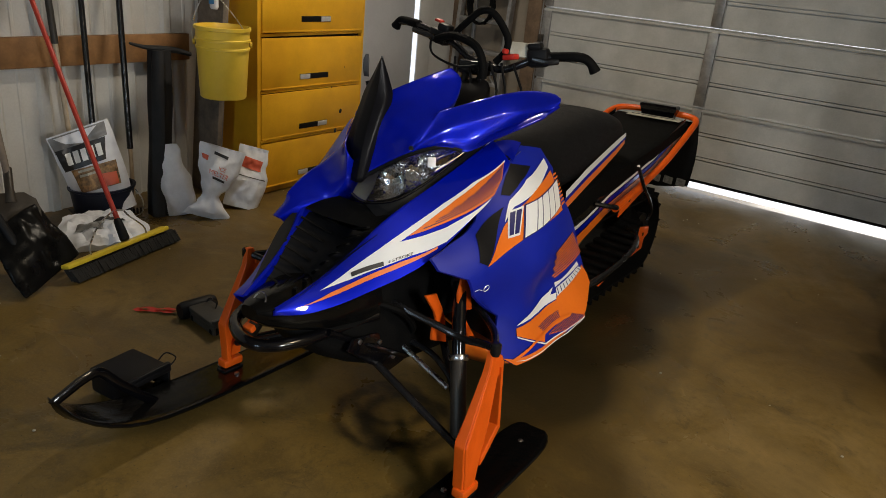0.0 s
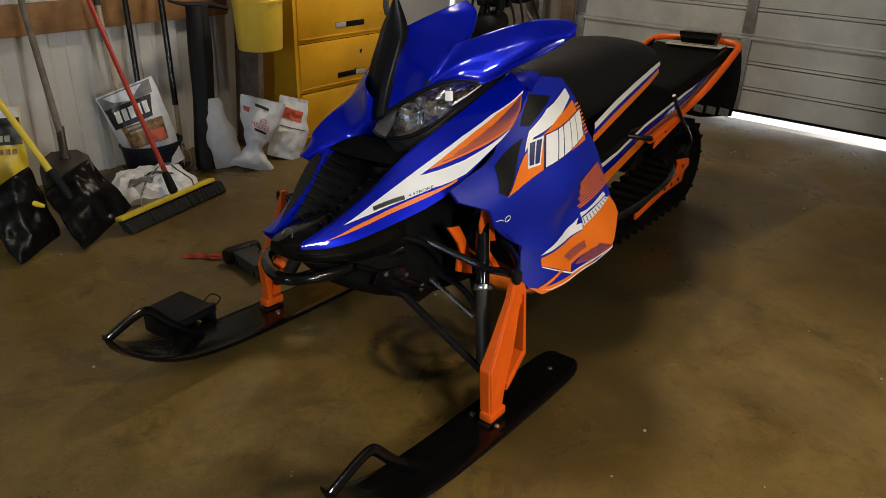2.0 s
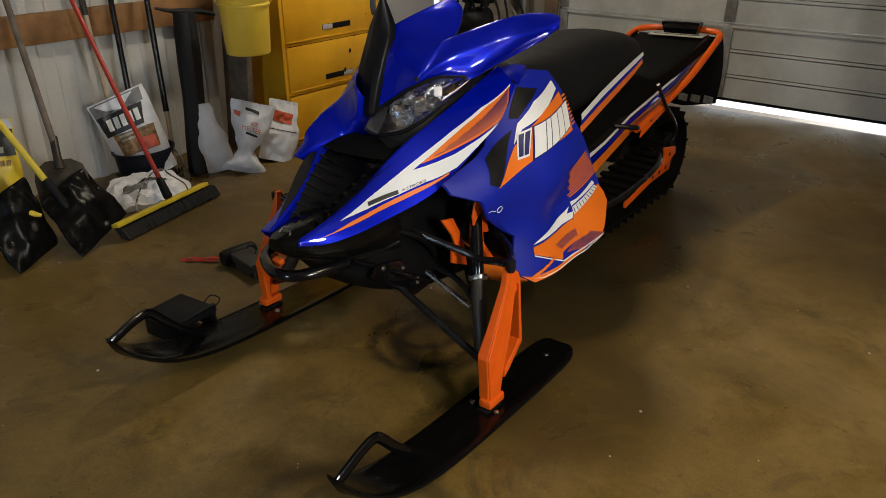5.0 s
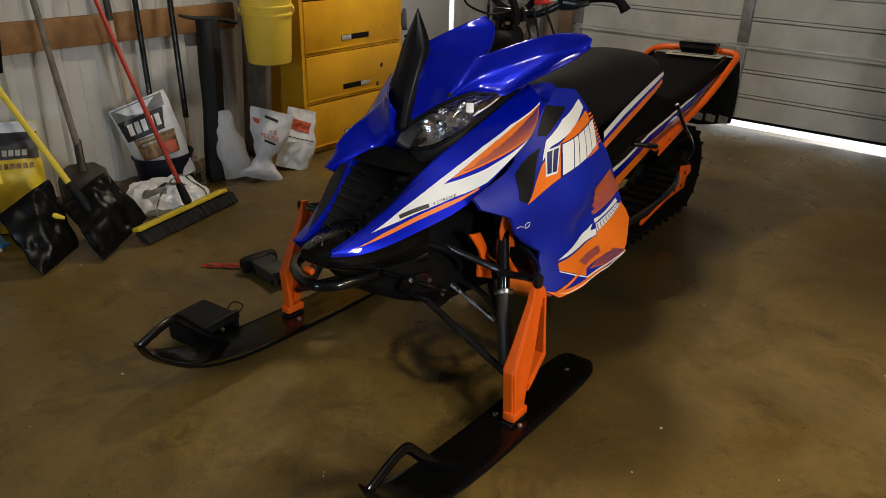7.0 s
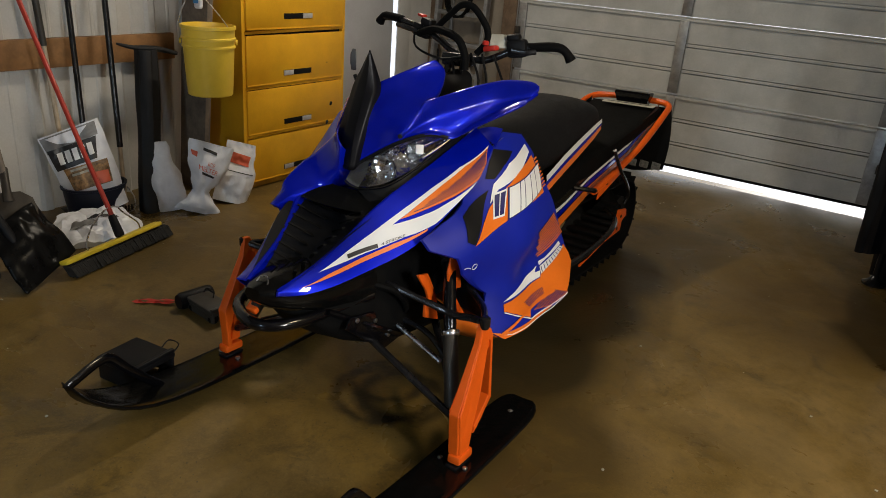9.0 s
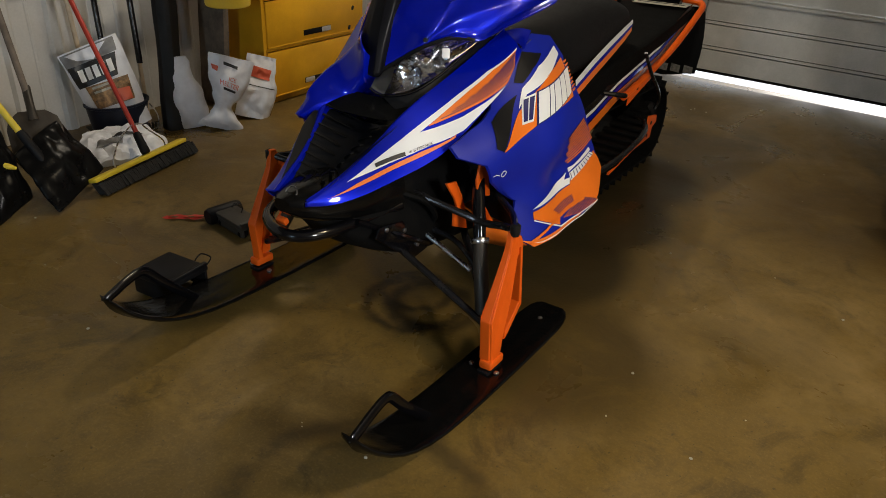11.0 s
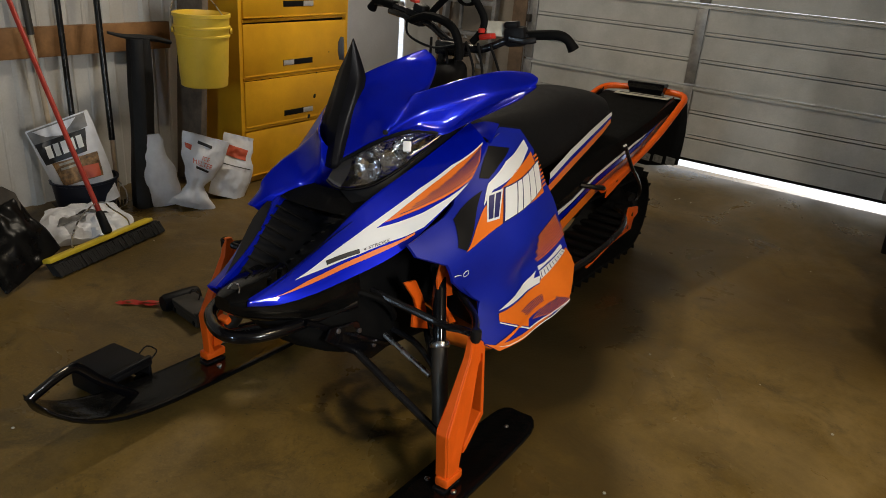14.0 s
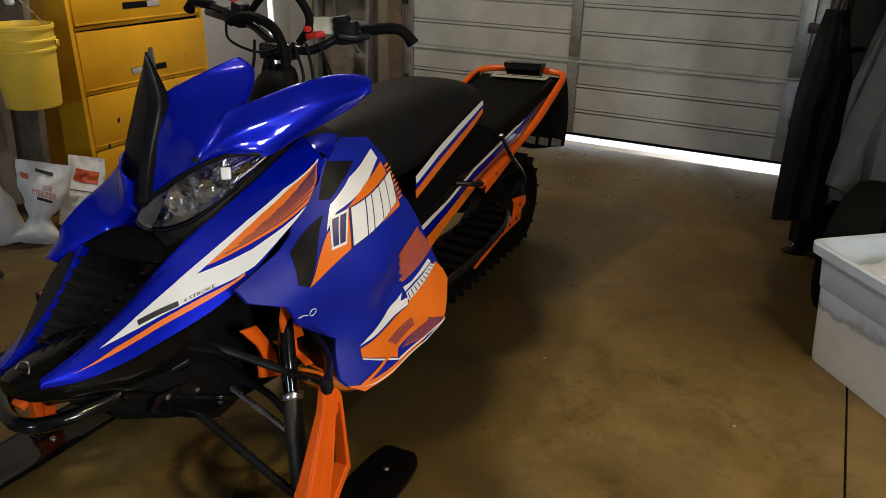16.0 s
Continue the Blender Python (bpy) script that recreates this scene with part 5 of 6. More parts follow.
part("label", box((-2.405, 1.533, 1.225), (.045, .004, .05), .001, pose(0, 0, 0, 0, 0, 55)), BAG_BLUE, hang)

# rolled black rubber mat
roll = thing("rolled_mat", "black rubber mat rolled up and stood on end", "mat", (-2.45, 1.08, 0))
rows = []
for i in range(13):
    f = i / 12
    c = Vector((-2.43 - .17 * f, 1.08 + .15 * f, .93 * f))
    rows.append([c + Vector((math.cos(a), math.sin(a), 0)) * (.070 + .004 * math.sin(5 * a + 5 * f) + .012 * (a > 5) + .003 * math.sin(11 * f)) for a in [2 * math.pi * k / 28 for k in range(28)]])
part("roll", loft(rows), MAT_RUBBER, roll)
part("loose_edge", tube([(-2.62, 1.05, .965), (-2.60, 1.13, .945), (-2.59, 1.22, .935), (-2.58, 1.32, .925), (-2.56, 1.42, .90)], [.012, .02, .03, .028, .02], 12, 5, .6), MAT_RUBBER, roll)


# handles leaning on the wall
def pole(name, label, a, b, r, sections, extra=None):
    th = thing(name, label, "tool", a)
    a, b = Vector(a), Vector(b)
    for pname, f0, f1, rad, m in sections:
        part(pname, tube([a.lerp(b, f0), a.lerp(b, (f0 + f1) / 2), a.lerp(b, f1)], rad, 12), m, th)
    return th


hoe = pole("garden_hoe", "hoe with a pale shaft and grey grip leaning on the wall", (-2.688, 0.751, .02), (-2.757, .69, 1.50), .014, (("shaft", 0, .63, .014, WOOD_PALE), ("grip", .63, .90, .019, GREY_PLASTIC), ("cap", .90, 1, .014, WOOD_PALE)))
part("blade", box((-2.658, 0.751, .022), (.07, .15, .006), .001, pose(0, 0, 0, 0, 12, 0)), STEEL_DARK, hoe)
rake = pole("rake", "rake with a black shaft leaning on the wall", (-2.42, .735, .04), (-2.755, .89, 1.50), .016, (("shaft", 0, 1, .0165, BLACK_METAL),))
part("head", join(box((-2.41, .735, .035), (.03, .30, .02), .003), *[box((-2.385, .605 + .026 * k, .018), (.05, .005, .005)) for k in range(11)]), STEEL_DARK, rake)
fork = pole("digging_fork", "digging fork with a dark green shaft and wooden end", (-2.48, .985, .02), (-2.755, 1.12, 1.50), .016, (("tine_neck", 0, .24, .012, WOOD_PALE), ("shaft", .24, .86, .018, BLACK_METAL), ("shaft_end", .86, 1, .015, WOOD_GREY)))
part("tines", join(*[box((-2.465, .95 + .022 * k, .02), (.012, .008, .035)) for k in range(4)]), STEEL_DARK, fork)

# shovels
SCOOP = mat("black_scoop_plastic", (0.004, 0.004, 0.004), 0.30, var=0.3, scale=14, bump=0.18, fine=22, spec=0.14)


def blade(corners, dish, n=16):
    a, b, c, d = [Vector(q) for q in corners]
    nrm = (b - a).cross(d - a).normalized()
    rows = []
    for i in range(n + 1):
        v = i / n
        rows.append([(a.lerp(b, u)).lerp(d.lerp(c, u), v) + nrm * (dish * (1 - (2 * u - 1) ** 2) * (.35 + .65 * (1 - (2 * v - 1) ** 2)) + .006 * math.sin(u * math.pi * 6) * (0.1 < v < .9) + .022 * noise.noise(Vector((u * 4 + a.x * 9, v * 4, a.y * 9))) + .010 * noise.noise(Vector((u * 9, v * 9, a.y * 5)))) for u in [j / n for j in range(n + 1)]])
    return loft(rows, False)


spade = thing("spade", "round-point shovel with a weathered wooden shaft against the wall", "shovel", (-2.0, .10, 0))
part("shaft", tube([(-2.745, .270, 1.42), (-2.46, .215, .90), (-2.13, .142, .43)], .017, 12, 4), WOOD_GREY, spade)
part("neck", tube([(-2.17, .158, .47), (-2.09, .125, .395), (-2.06, .115, .34)], [.021, .020, .028], 12, 4), STEEL_DARK, spade)
pts = [(-.125, .02), (-.11, .07), (-.06, .105), (.06, .105), (.11, .07), (.125, .02), (.12, -.12), (.06, -.22), (0, -.26), (-.06, -.22), (-.12, -.12)]
part("blade", prism(pts, .004, Matrix.Translation((-2.03, .10, .29)) @ pose(0, 0, 0, 90 - 30, 0, 68), .0012), STEEL_DARK, spade, "dark worn steel blade")

sa = thing("snow_shovel", "black plastic snow shovel with a yellow handle standing on its corner", "shovel", (-1.86, .1, 0), "snow shovels")
modifier(modifier(part("blade", blade(((-1.726, -.037, .006), (-1.906, .312, .080), (-2.04, .198, .335), (-1.96, -.085, .245)), .045), SCOOP, sa, "black plastic scoop"), "SUBSURF", levels=1), "SOLIDIFY", thickness=.006)
part("handle", tube([(-2.745, -.335, 1.375), (-2.40, -.192, .912), (-1.945, -.003, .272)], .0165, 12, 4), POLE_YELLOW, sa, "yellow handle")
part("socket", tube([(-1.99, -.02, .335), (-1.92, .01, .235), (-1.88, .03, .16)], [.022, .024, .02], 12, 3), BLACK, sa)
sb = thing("snow_shovel", "black plastic snow shovel with a yellow handle leaning over salt bags", "shovel", (-1.88, -.25, 0), "snow shovels")
modifier(modifier(part("blade", blade(((-1.772, -.315, .006), (-1.895, -.070, .050), (-1.97, -.118, .385), (-1.96, -.385, .270)), .045), SCOOP, sb, "black plastic scoop"), "SUBSURF", levels=1), "SOLIDIFY", thickness=.006)
part("handle", tube([(-2.60, -.19, 1.20), (-2.30, -.265, .75), (-1.99, -.33, .40)], .0165, 12, 4), POLE_YELLOW, sb, "yellow handle")
part("handle_tip", tube([(-1.925, -.20, .26), (-1.89, -.16, .235), (-1.87, -.12, .215)], [.006, .016, .007], 10, 3), POLE_YELLOW, sb)

# shears hung on the rail
sh = thing("loppers", "loppers with black grips hanging from the timber rail", "loppers", (-2.70, 0, 1.0))
part("arm", tube([(-2.69, -.045, 1.10), (-2.68, -.028, .84)], .014, 10), ORANGE_METAL, sh, "orange arm")
part("grip", tube([(-2.68, -.028, .86), (-2.675, -.026, .74), (-2.67, -.03, .60)], [.019, .021, .019], 10, 3), RUBBER, sh)
part("grip", tube([(-2.69, .065, 1.12), (-2.68, .055, .95), (-2.675, .028, .755)], [.018, .021, .019], 10, 3), RUBBER, sh)


def bagged(name, bag, material, label, at):
    th = thing(name, label, "bag", at)
    part("sack", bag.body(), material, th)
    return th


# printed pellet bag standing in a dark tub
tub = thing("tub", "dark blue plastic tub on the floor by the wall", "tub", (-2.50, .78, 0))
rows = [[Vector((-2.47 + math.cos(a) * r * .80, .785 + math.sin(a) * r, z)) for a in [2 * math.pi * k / 32 for k in range(32)]] for r, z in ((.150, .006), (.155, 0), (.185, .20), (.195, .205), (.195, .215), (.180, .215), (.150, .02))]
part("shell", loft(rows), TUB, tub)
part("handle", tube([(-2.36, .93, .19), (-2.33, .955, .13), (-2.325, .945, .06), (-2.35, .90, .03)], .004, 8, 5), SILVER, tub)
b = Bag(placed(-2.40, .800, .060, -10, 62, -19), .33, .50, .13, 4, ((0, .85), (.4, 1), (1, 1.05)), ((0, .7), (.4, 1), (.85, .3), (1, .02)))
th = bagged("pellet_bag", b, BAG_WHITE, "grey and white printed pellet bag standing in a tub", (-2.44, .745, .08))
part("print", b.patch(((-.47, .80), (.40, .84), (.44, .985), (-.48, .985))), BAG_GREY, th, "dark grey printed panel")
part("print", b.patch(((-.25, .88), (.0, .84), (.30, .97), (-.40, .97)), .007), BAG_WHITE, th)
part("print", b.patch(((-.44, .60), (.26, .60), (.36, .83), (-.46, .84)), .006), INK, th, "black emblem")
for k in range(5):
    part("print_bar", b.patch(((-.34 + .125 * k, .655), (-.25 + .125 * k, .655), (-.24 + .125 * k, .785), (-.33 + .125 * k, .785)), .009, 5), WHITE, th)
part("print", b.patch(((-.30, .34), (.36, .30), (.40, .56), (-.34, .60)), .006), INK_BROWN, th, "brown printed picture")
part("print", b.patch(((.08, .33), (.33, .31), (.35, .44), (.10, .47)), .008), INK_RED, th)
for k in range(2):
    part("print_bar", b.patch(((-.24, .55 - .05 * k), (.10, .54 - .05 * k), (.10, .565 - .05 * k), (-.24, .575 - .05 * k)), .010, 5), LABEL, th)

# slumped white sack behind the broom
b = Bag(placed(-2.00, .575, .0, -72, 70, 0), .50, .31, .11, 9, ((0, .9), (.5, 1), (1, .75)), ((0, .5), (.35, 1), (1, .3)), .03)
th = bagged("empty_sack", b, BAG_WHITE, "crumpled white plastic sack on the floor", (-2.0, .56, 0))
part("print", b.patch(((-.30, .30), (.0, .34), (.02, .55), (-.26, .52)), .006), BAG_GREY, th)
part("print", b.patch(((-.1, .62), (.25, .60), (.25, .68), (-.1, .70)), .006), INK, th)

# de-icer bags by the cabinet
b = Bag(placed(-2.23, 1.27, 0.01, -6, 55, 15), .27, .435, .10, 12, ((0, 1.08), (.07, .98), (.20, .60), (.32, .38), (.48, .66), (.72, .94), (1, 1.04)), ((0, .15), (.12, .9), (.36, .6), (.6, .8), (1, .03)), .010)
th = bagged("ice_melter_bag", b, BAG_WHITE, "white plastic ice melter bag with a handle slot", (-2.23, 1.30, 0))
part("handle_slot", b.patch(((-.16, .885), (.16, .855), (.16, .895), (-.16, .925)), .006), INK, th)
part("lettering", b.words("ICE", -.02, .695, .034, turn=-.12), INK_RED, th)
part("lettering", b.words("MELTER", -.24, .625, .040, turn=-.12), INK_RED, th)
part("print_bar", b.patch(((-.15, .565), (.22, .535), (.22, .565), (-.15, .60)), .006), INK, th)
part("print_bar", b.patch(((-.42, .80), (-.30, .78), (-.28, .85), (-.44, .86)), .008), INK_RED, th)
b = Bag(placed(-2.42, 1.20, 0, -4, 55, -5), .225, .42, .14, 15, ((0, 1), (.45, .98), (.72, .62), (.9, .5), (1, .30)), ((0, .8), (.4, 1), (1, .08)), .007)
bagged("ice_melter_bag", b, BAG_WHITE, "plain white side of a filled de-icer bag", (-2.42, 1.19, 0))
b = Bag(placed(-2.28, 1.58, 0, -10, 58, 14), .24, .39, .13, 18, ((0, .95), (.5, 1.05), (.72, .85), (1, .8)), ((0, .7), (.4, 1), (.75, .5), (1, .05)), .014)
th = bagged("ice_melter_bag", b, BAG_WHITE, "white ice melter bag leaning on the cabinet", (-2.28, 1.60, 0))
part("print", b.patch(((-.32, .66), (.30, .63), (.32, .80), (-.30, .83)), .006), INK_RED, th, "red print")
part("print_bar", b.patch(((-.40, .52), (.40, .50), (.40, .515), (-.40, .535)), .006), INK, th)

# salt bags at the wall
for k in range(2):
    b = Bag(pose(-2.36, -.62, .055 + .10 * k) @ pose(0, 0, 0, 90, 0, 0) @ pose(0, 0, -.22), .72, .44, .11, 21 + k, ((0, 1), (1, 1)), ((0, .55), (.15, 1), (.85, 1), (1, .55)), .008)
    b.m = Matrix.Translation((-2.12 - .02 * k, -.64, .058 + .105 * k)) @ Matrix(((0, 0, -1, 0), (1, 0, 0, 0), (0, -1, 0, 0), (0, 0, 0, 1)))
    th = bagged("salt_bag", b, BAG_BLUE, "blue and white filled salt bag lying on a stack", (-2.35, -.64, .058 + .105 * k))
    part("print", join(*[box((-2.114 - .02 * k, -.42 - .2 * j, .042 + .105 * k), (.006, .18, .014), .002) for j in range(3)]), BAG_WHITE, th)
b = Bag(Matrix(), .70, .44, .20, 25, ((0, 1), (1, 1)), ((0, .5), (.15, 1), (.85, 1), (1, .5)), .012)
b.m = Matrix.Translation((-2.13, -.62, .305)) @ pose(0, 0, 0, 0, -8, 0) @ Matrix(((0, 0, -1, 0), (1, 0, 0, 0), (0, -1, 0, 0), (0, 0, 0, 1)))
th = bagged("salt_bag", b, BAG_WHITE, "white salt bag on top of the stack", (-2.35, -.63, .275))
part("lettering", b.words("SALT CRYSTALS", .02, .10, .040, .006), INK, th)
part("print", b.patch(((.15, .35), (.45, .30), (.45, .42), (.15, .47)), .006), INK, th)
b = Bag(placed(-2.42, -.165, .0, -14, 62, 0), .40, .56, .12, 31, ((0, .95), (1, 1)), ((0, .7), (.4, 1), (1, .06)), .012)
th = bagged("softener_bag", b, BAG_YELLOW, "yellow, black and white printed water softener bag", (-2.42, -.165, 0))
part("print", b.patch(((-.49, .66), (.49, .66), (.49, .90), (-.49, .90))), INK, th, "black printed band")
part("print", b.patch(((-.49, .90), (.49, .90), (.48, .995), (-.48, .995))), BAG_WHITE, th)
for k in range(6):
    part("print_bar", b.patch(((-.10 + .08 * k, .69), (-.04 + .08 * k, .69), (-.03 + .08 * k, .745), (-.09 + .08 * k, .745)), .010, 5), LABEL, th)
for k in range(7):
    part("print_bar", b.patch(((-.10 + .075 * k, .575), (-.05 + .075 * k, .575), (-.04 + .075 * k, .625), (-.09 + .075 * k, .625)), .010, 5), INK_BROWN, th)

settle(earlier, pose(-.026, -.200, 0, 0, 0, -2.5) @ Matrix.Diagonal((.8934, .8934, .945, 1)),
       (("ice_melter_bag", (.075, -.005, 0)), ("rolled_mat", (.030, .025, 0)), ("bucket", (.010, .008, .016)), ("snow_shovel", (.022, .014, 0)), ("empty_sack", (-.045, .0, 0)), ("plank", (.02, .02, 0))))

# five-drawer filing cabinet
cabinet_before = standing()
cab = thing("filing_cabinet", "scuffed yellow steel lateral filing cabinet beside the wall", "cabinet", (-2.555, 2.33, 0))
for y in (1.862, 2.803):
    part("side", box((-2.565, y, .89), (.40, .022, 1.74), .002), YELLOW, cab, smooth=False)
    part("front_post", box((-2.375, y + (.004 if y < 2 else -.003), .89), (.03, .03, 1.74), .002), YELLOW, cab, smooth=False)
part("back", box((-2.758, 2.33, .89), (.015, .92, 1.74)), YELLOW, cab, smooth=False)
part("top", box((-2.565, 2.33, 1.765), (.40, .97, .02), .002), YELLOW, cab, smooth=False)
part("inside", box((-2.56, 2.33, .89), (.36, .90, 1.70)), BLACK, cab)
part("plinth", box((-2.57, 2.33, .03), (.39, .95, .06), .006), YELLOW_DARK, cab, "rusty kick plate")
heights = ((.045, .345), (.370, .665), (.690, 1.010), (1.045, 1.37), (1.39, 1.735))
for k, (z0, z1) in enumerate(heights):
    out = (.0, .004, .0, .006, 0)[k]
    dr = part("drawer", box((-2.362 + out, 2.33, (z0 + z1) / 2), (.022, .905, z1 - z0), .005, pose(0, 0, 0, (0, .10, -.15, .12, 0)[k])), YELLOW, cab)
    zc = z0 + (z1 - z0) * (.20, .20, .216, .25, .25)[k]
    part("pull", box((-2.3505 + out, 2.33, zc), (.003, .264, .036), .001), BLACK, dr, "black recessed pull")
    part("label_holder", box((-2.348 + out, 2.415 if k % 2 else 2.245, zc), (.004, .088, .032), .001), PALE_METAL, dr, "pale metal label holder")
    part("drawer_lip", box((-2.349 + out, 2.33, z0 + .006), (.006, .900, .010), .002), YELLOW, dr)
for k in range(4):
    lo, hi = heights[k][1], heights[k + 1][0]
    slip = .013 if k == 2 else .005
    part("drawer_rail", box((-2.365, 2.33, (lo + slip + hi - .003) / 2), (.024, .915, hi - lo - slip - .003), .002, pose(0, 0, 0, .45 if k == 2 else 0, 0, 0)), YELLOW, cab)
for y, z, r in ((2.50, .668, .007), (2.20, .52, .005), (2.62, .80, .005)):
    part("dent", lathe([(r, 0), (r * .7, .0012), (0.001, .0016)], 10, along((-2.3505, y, z), (-2.2, y, z))), STEEL_DARK, cab, "dark chip in the paint")
settle(cabinet_before, pose(-2.02, 1.965, 0) @ Matrix.Diagonal((.97, .955, .945, 1)) @ pose(2.351, -2.3325, 0))

# push broom
broom = thing("push_broom", "push broom with a red handle, yellow block and dark bristles", "broom", (-1.675, .361, 0))
head = pose(-1.675, .361, 0, 0, 0, 13.4)
part("block", box((0, 0, 0), (.050, .620, .020), .005, head @ pose(0, -.008, .076, 0, -14, 0)), POLE_YELLOW, broom, "yellow wooden block")
tufts = []
for k in range(62):
    for j in range(3):
        tufts.append(box((0, 0, 0), (.015, .0095, .060), 0, head @ pose(.036 - .018 * j + random.uniform(-.003, .003), -.298 + .0104 * k, .033, 14 + random.uniform(-5, 5), -24 + random.uniform(-6, 6), 0)))
part("bristles", join(*tufts), BRISTLE, broom, smooth=False)
part("handle", tube([(-1.715, .400, .130), (-2.05, .412, .61), (-2.455, .428, 1.215)], .0120, 12, 4), RED_PAINT, broom, "red painted metal handle")
part("socket", lathe([(.020, 0), (.023, .01), (.019, .10), (.015, .11)], 14, along((-1.690, .398, .090), (-2.05, .412, .61))), BLACK, broom)
for d in (-.17, .17):
    ends = [head @ Vector(p) for p in ((0, d, .088), (-.012, d * .96, .125), (-.030, d * .55, .195), (-.045, d * .25 + .03, .225))]
    part("brace", tube(ends + [Vector((-1.775, .402, .215))], .004, 8, 5), SILVER, broom)

# ---- on the floor by the skis ----
earlier = standing()

for x, y, black, turn, lab in ((-.735, -.185, True, 6, "black ski dolly with a wire handle beside the ski"), (-.95, .335, False, -8, "dark grey ski dolly with a red strap on the floor")):
    d = thing("ski_dolly", lab, "dolly", (x, y, 0), "ski dollies")
    m = Matrix.Translation((x, y, 0)) @ pose(0, 0, 0, 0, 0, turn)
    w, l, h = (.22, .19, .105) if black else (.23, .115, .070)

    def put(bm):
        bm.transform(m)
        return bm
    mt = BLACK if black else GREY_PLASTIC
    part("deck", put(join(box((0, 0, h - .012), (w, l, .024), .007), box((0, l / 2 - .010, h / 2), (w * .96, .014, h - .02), .006), box((0, -l / 2 + .010, h / 2), (w * .96, .014, h - .02), .006))), mt, d)
    part("lip", put(box((w / 2 - .012, 0, h + .004), (.02, l, .020), .006)), mt, d)
    for cx in (-.36, .36):
        for cy in (-.3, .3):
            part("caster", put(lathe([(.008, -.010), (.022, -.010), (.024, 0), (.022, .010), (.008, .010)], 14, Matrix.Translation((cx * w, cy * l, .024)) @ pose(0, 0, 0, 0, 90, 0))), RUBBER, d)
    hy = l / 2
    part("wire_handle", put(tube([(.03, hy, h - .01), (.035, hy + .035, h + .012), (.09, hy + .035, h + .012), (.095, hy, h - .01)] if black else [(-.10, hy - .03, h), (-.09, hy - .02, h + .022), (-.03, hy - .02, h + .022), (-.02, hy - .03, h)], .003, 6, 4)), BLACK_METAL, d)
    if not black:
        part("roller", put(lathe([(.010, -.085), (.034, -.085), (.040, -.07), (.040, .07), (.034, .085), (.010, .085)], 18, Matrix.Translation((-w / 2 - .02, 0, .042)) @ pose(0, 0, 0, 90, 0, 0))), BLACK, d)
        part("strap", loft([[Vector((-1.12 - .2 * f, .315 - .13 * f + .006 * math.sin(14 * f) + dy, .006 + .012 * (1 - f) ** 2 + .003 * math.sin(20 * f + dy * 50))) for dy in (-.014, .014)] for f in [k / 14 for k in range(15)]], False), RED, d, "red webbing strap")
        part("strap", loft([[Vector((-1.12 - .19 * f, .325 - .115 * f + dy, .010 + .02 * (1 - f) ** 2 + .003 * math.sin(17 * f))) for dy in (-.012, .012)] for f in [k / 14 for k in range(15)]], False), RED, d, "red webbing strap")

settle(earlier, pose(-.012, -.06, 0) @ Matrix.Diagonal((.89, .93, .93, 1)))

# crumbs and grit on the floor
grit = []
for k in range(80):
    x, y = random.uniform(-2.2, 2.4), random.uniform(-1.4, 3.6)
    r = random.choice((.0025, .003, .004, .006))
    bm = bmesh.new()
    bmesh.ops.create_icosphere(bm, subdivisions=1, radius=r, matrix=Matrix.Translation((x, y, r * .5)) @ Matrix.Diagonal((1, random.uniform(.6, 1.2), .55, 1)))
    grit.append(bm)
single("grit", join(*grit), LABEL, "pale grit and crumbs on the floor", "grit", "stuff")

# ---- corner by the side door ----
earlier = standing()
single("timber_post", box((-2.715, 4.40, 1.475), (.09, .14, 2.95), .005), WOOD_POST, "rough brown timber post in the corner", "post")
single("timber_post", box((-1.875, 4.41, 1.475), (.14, .15, 2.95), .005), WOOD_POST, "rough brown timber post beside the overhead door", "post")
ladder = thing("stepladder", "grey aluminium stepladder folded against the corner wall", "ladder", (-2.3, 4.25, 0))
for x in (-2.60, -2.06):
    part("rail", box((x, 4.22, .95), (.035, .075, 1.9), .003, pose(0, 0, 0, -4, 0, 0)), GALV, ladder)
for k in range(6):
    part("step", box((-2.33, 4.20 + .018 * k, .28 + .27 * k), (.52, .10, .035), .003), GALV, ladder)
for x in (-2.52, -2.14):
    part("back_leg", box((x, 4.36, .92), (.028, .03, 1.84), .003), GALV, ladder)
part("brace", tube([(-2.56, 4.17, .55), (-2.33, 4.17, .80)], .009, 8), GALV, ladder)
part("brace", tube([(-2.10, 4.17, .55), (-2.33, 4.17, .80)], .009, 8), GALV, ladder)
single("coiled_hose", tube([(-2.35 + .13 * math.cos(a) * (1 + .02 * math.sin(a * 3.1)), 4.14 + .004 * a, 1.22 + .16 * math.sin(a)) for a in [k * .35 for k in range(70)]], .010, 8), RUBBER, "black hose coiled on the ladder", "hose")
single("work_jacket", loft([[Vector((-2.33 + w * math.cos(a), 4.13 + .05 * math.sin(a), z)) for a in [2 * math.pi * k / 20 for k in range(20)]] for z, w in ((.30, .10), (.45, .15), (.60, .17), (.75, .12), (.78, .05))]), WOOD_GREY, "drab rag hung on the ladder", "rag")

settle(earlier, pose(.0, .15, 0) @ Matrix.Diagonal((.91, .925, .945, 1)))

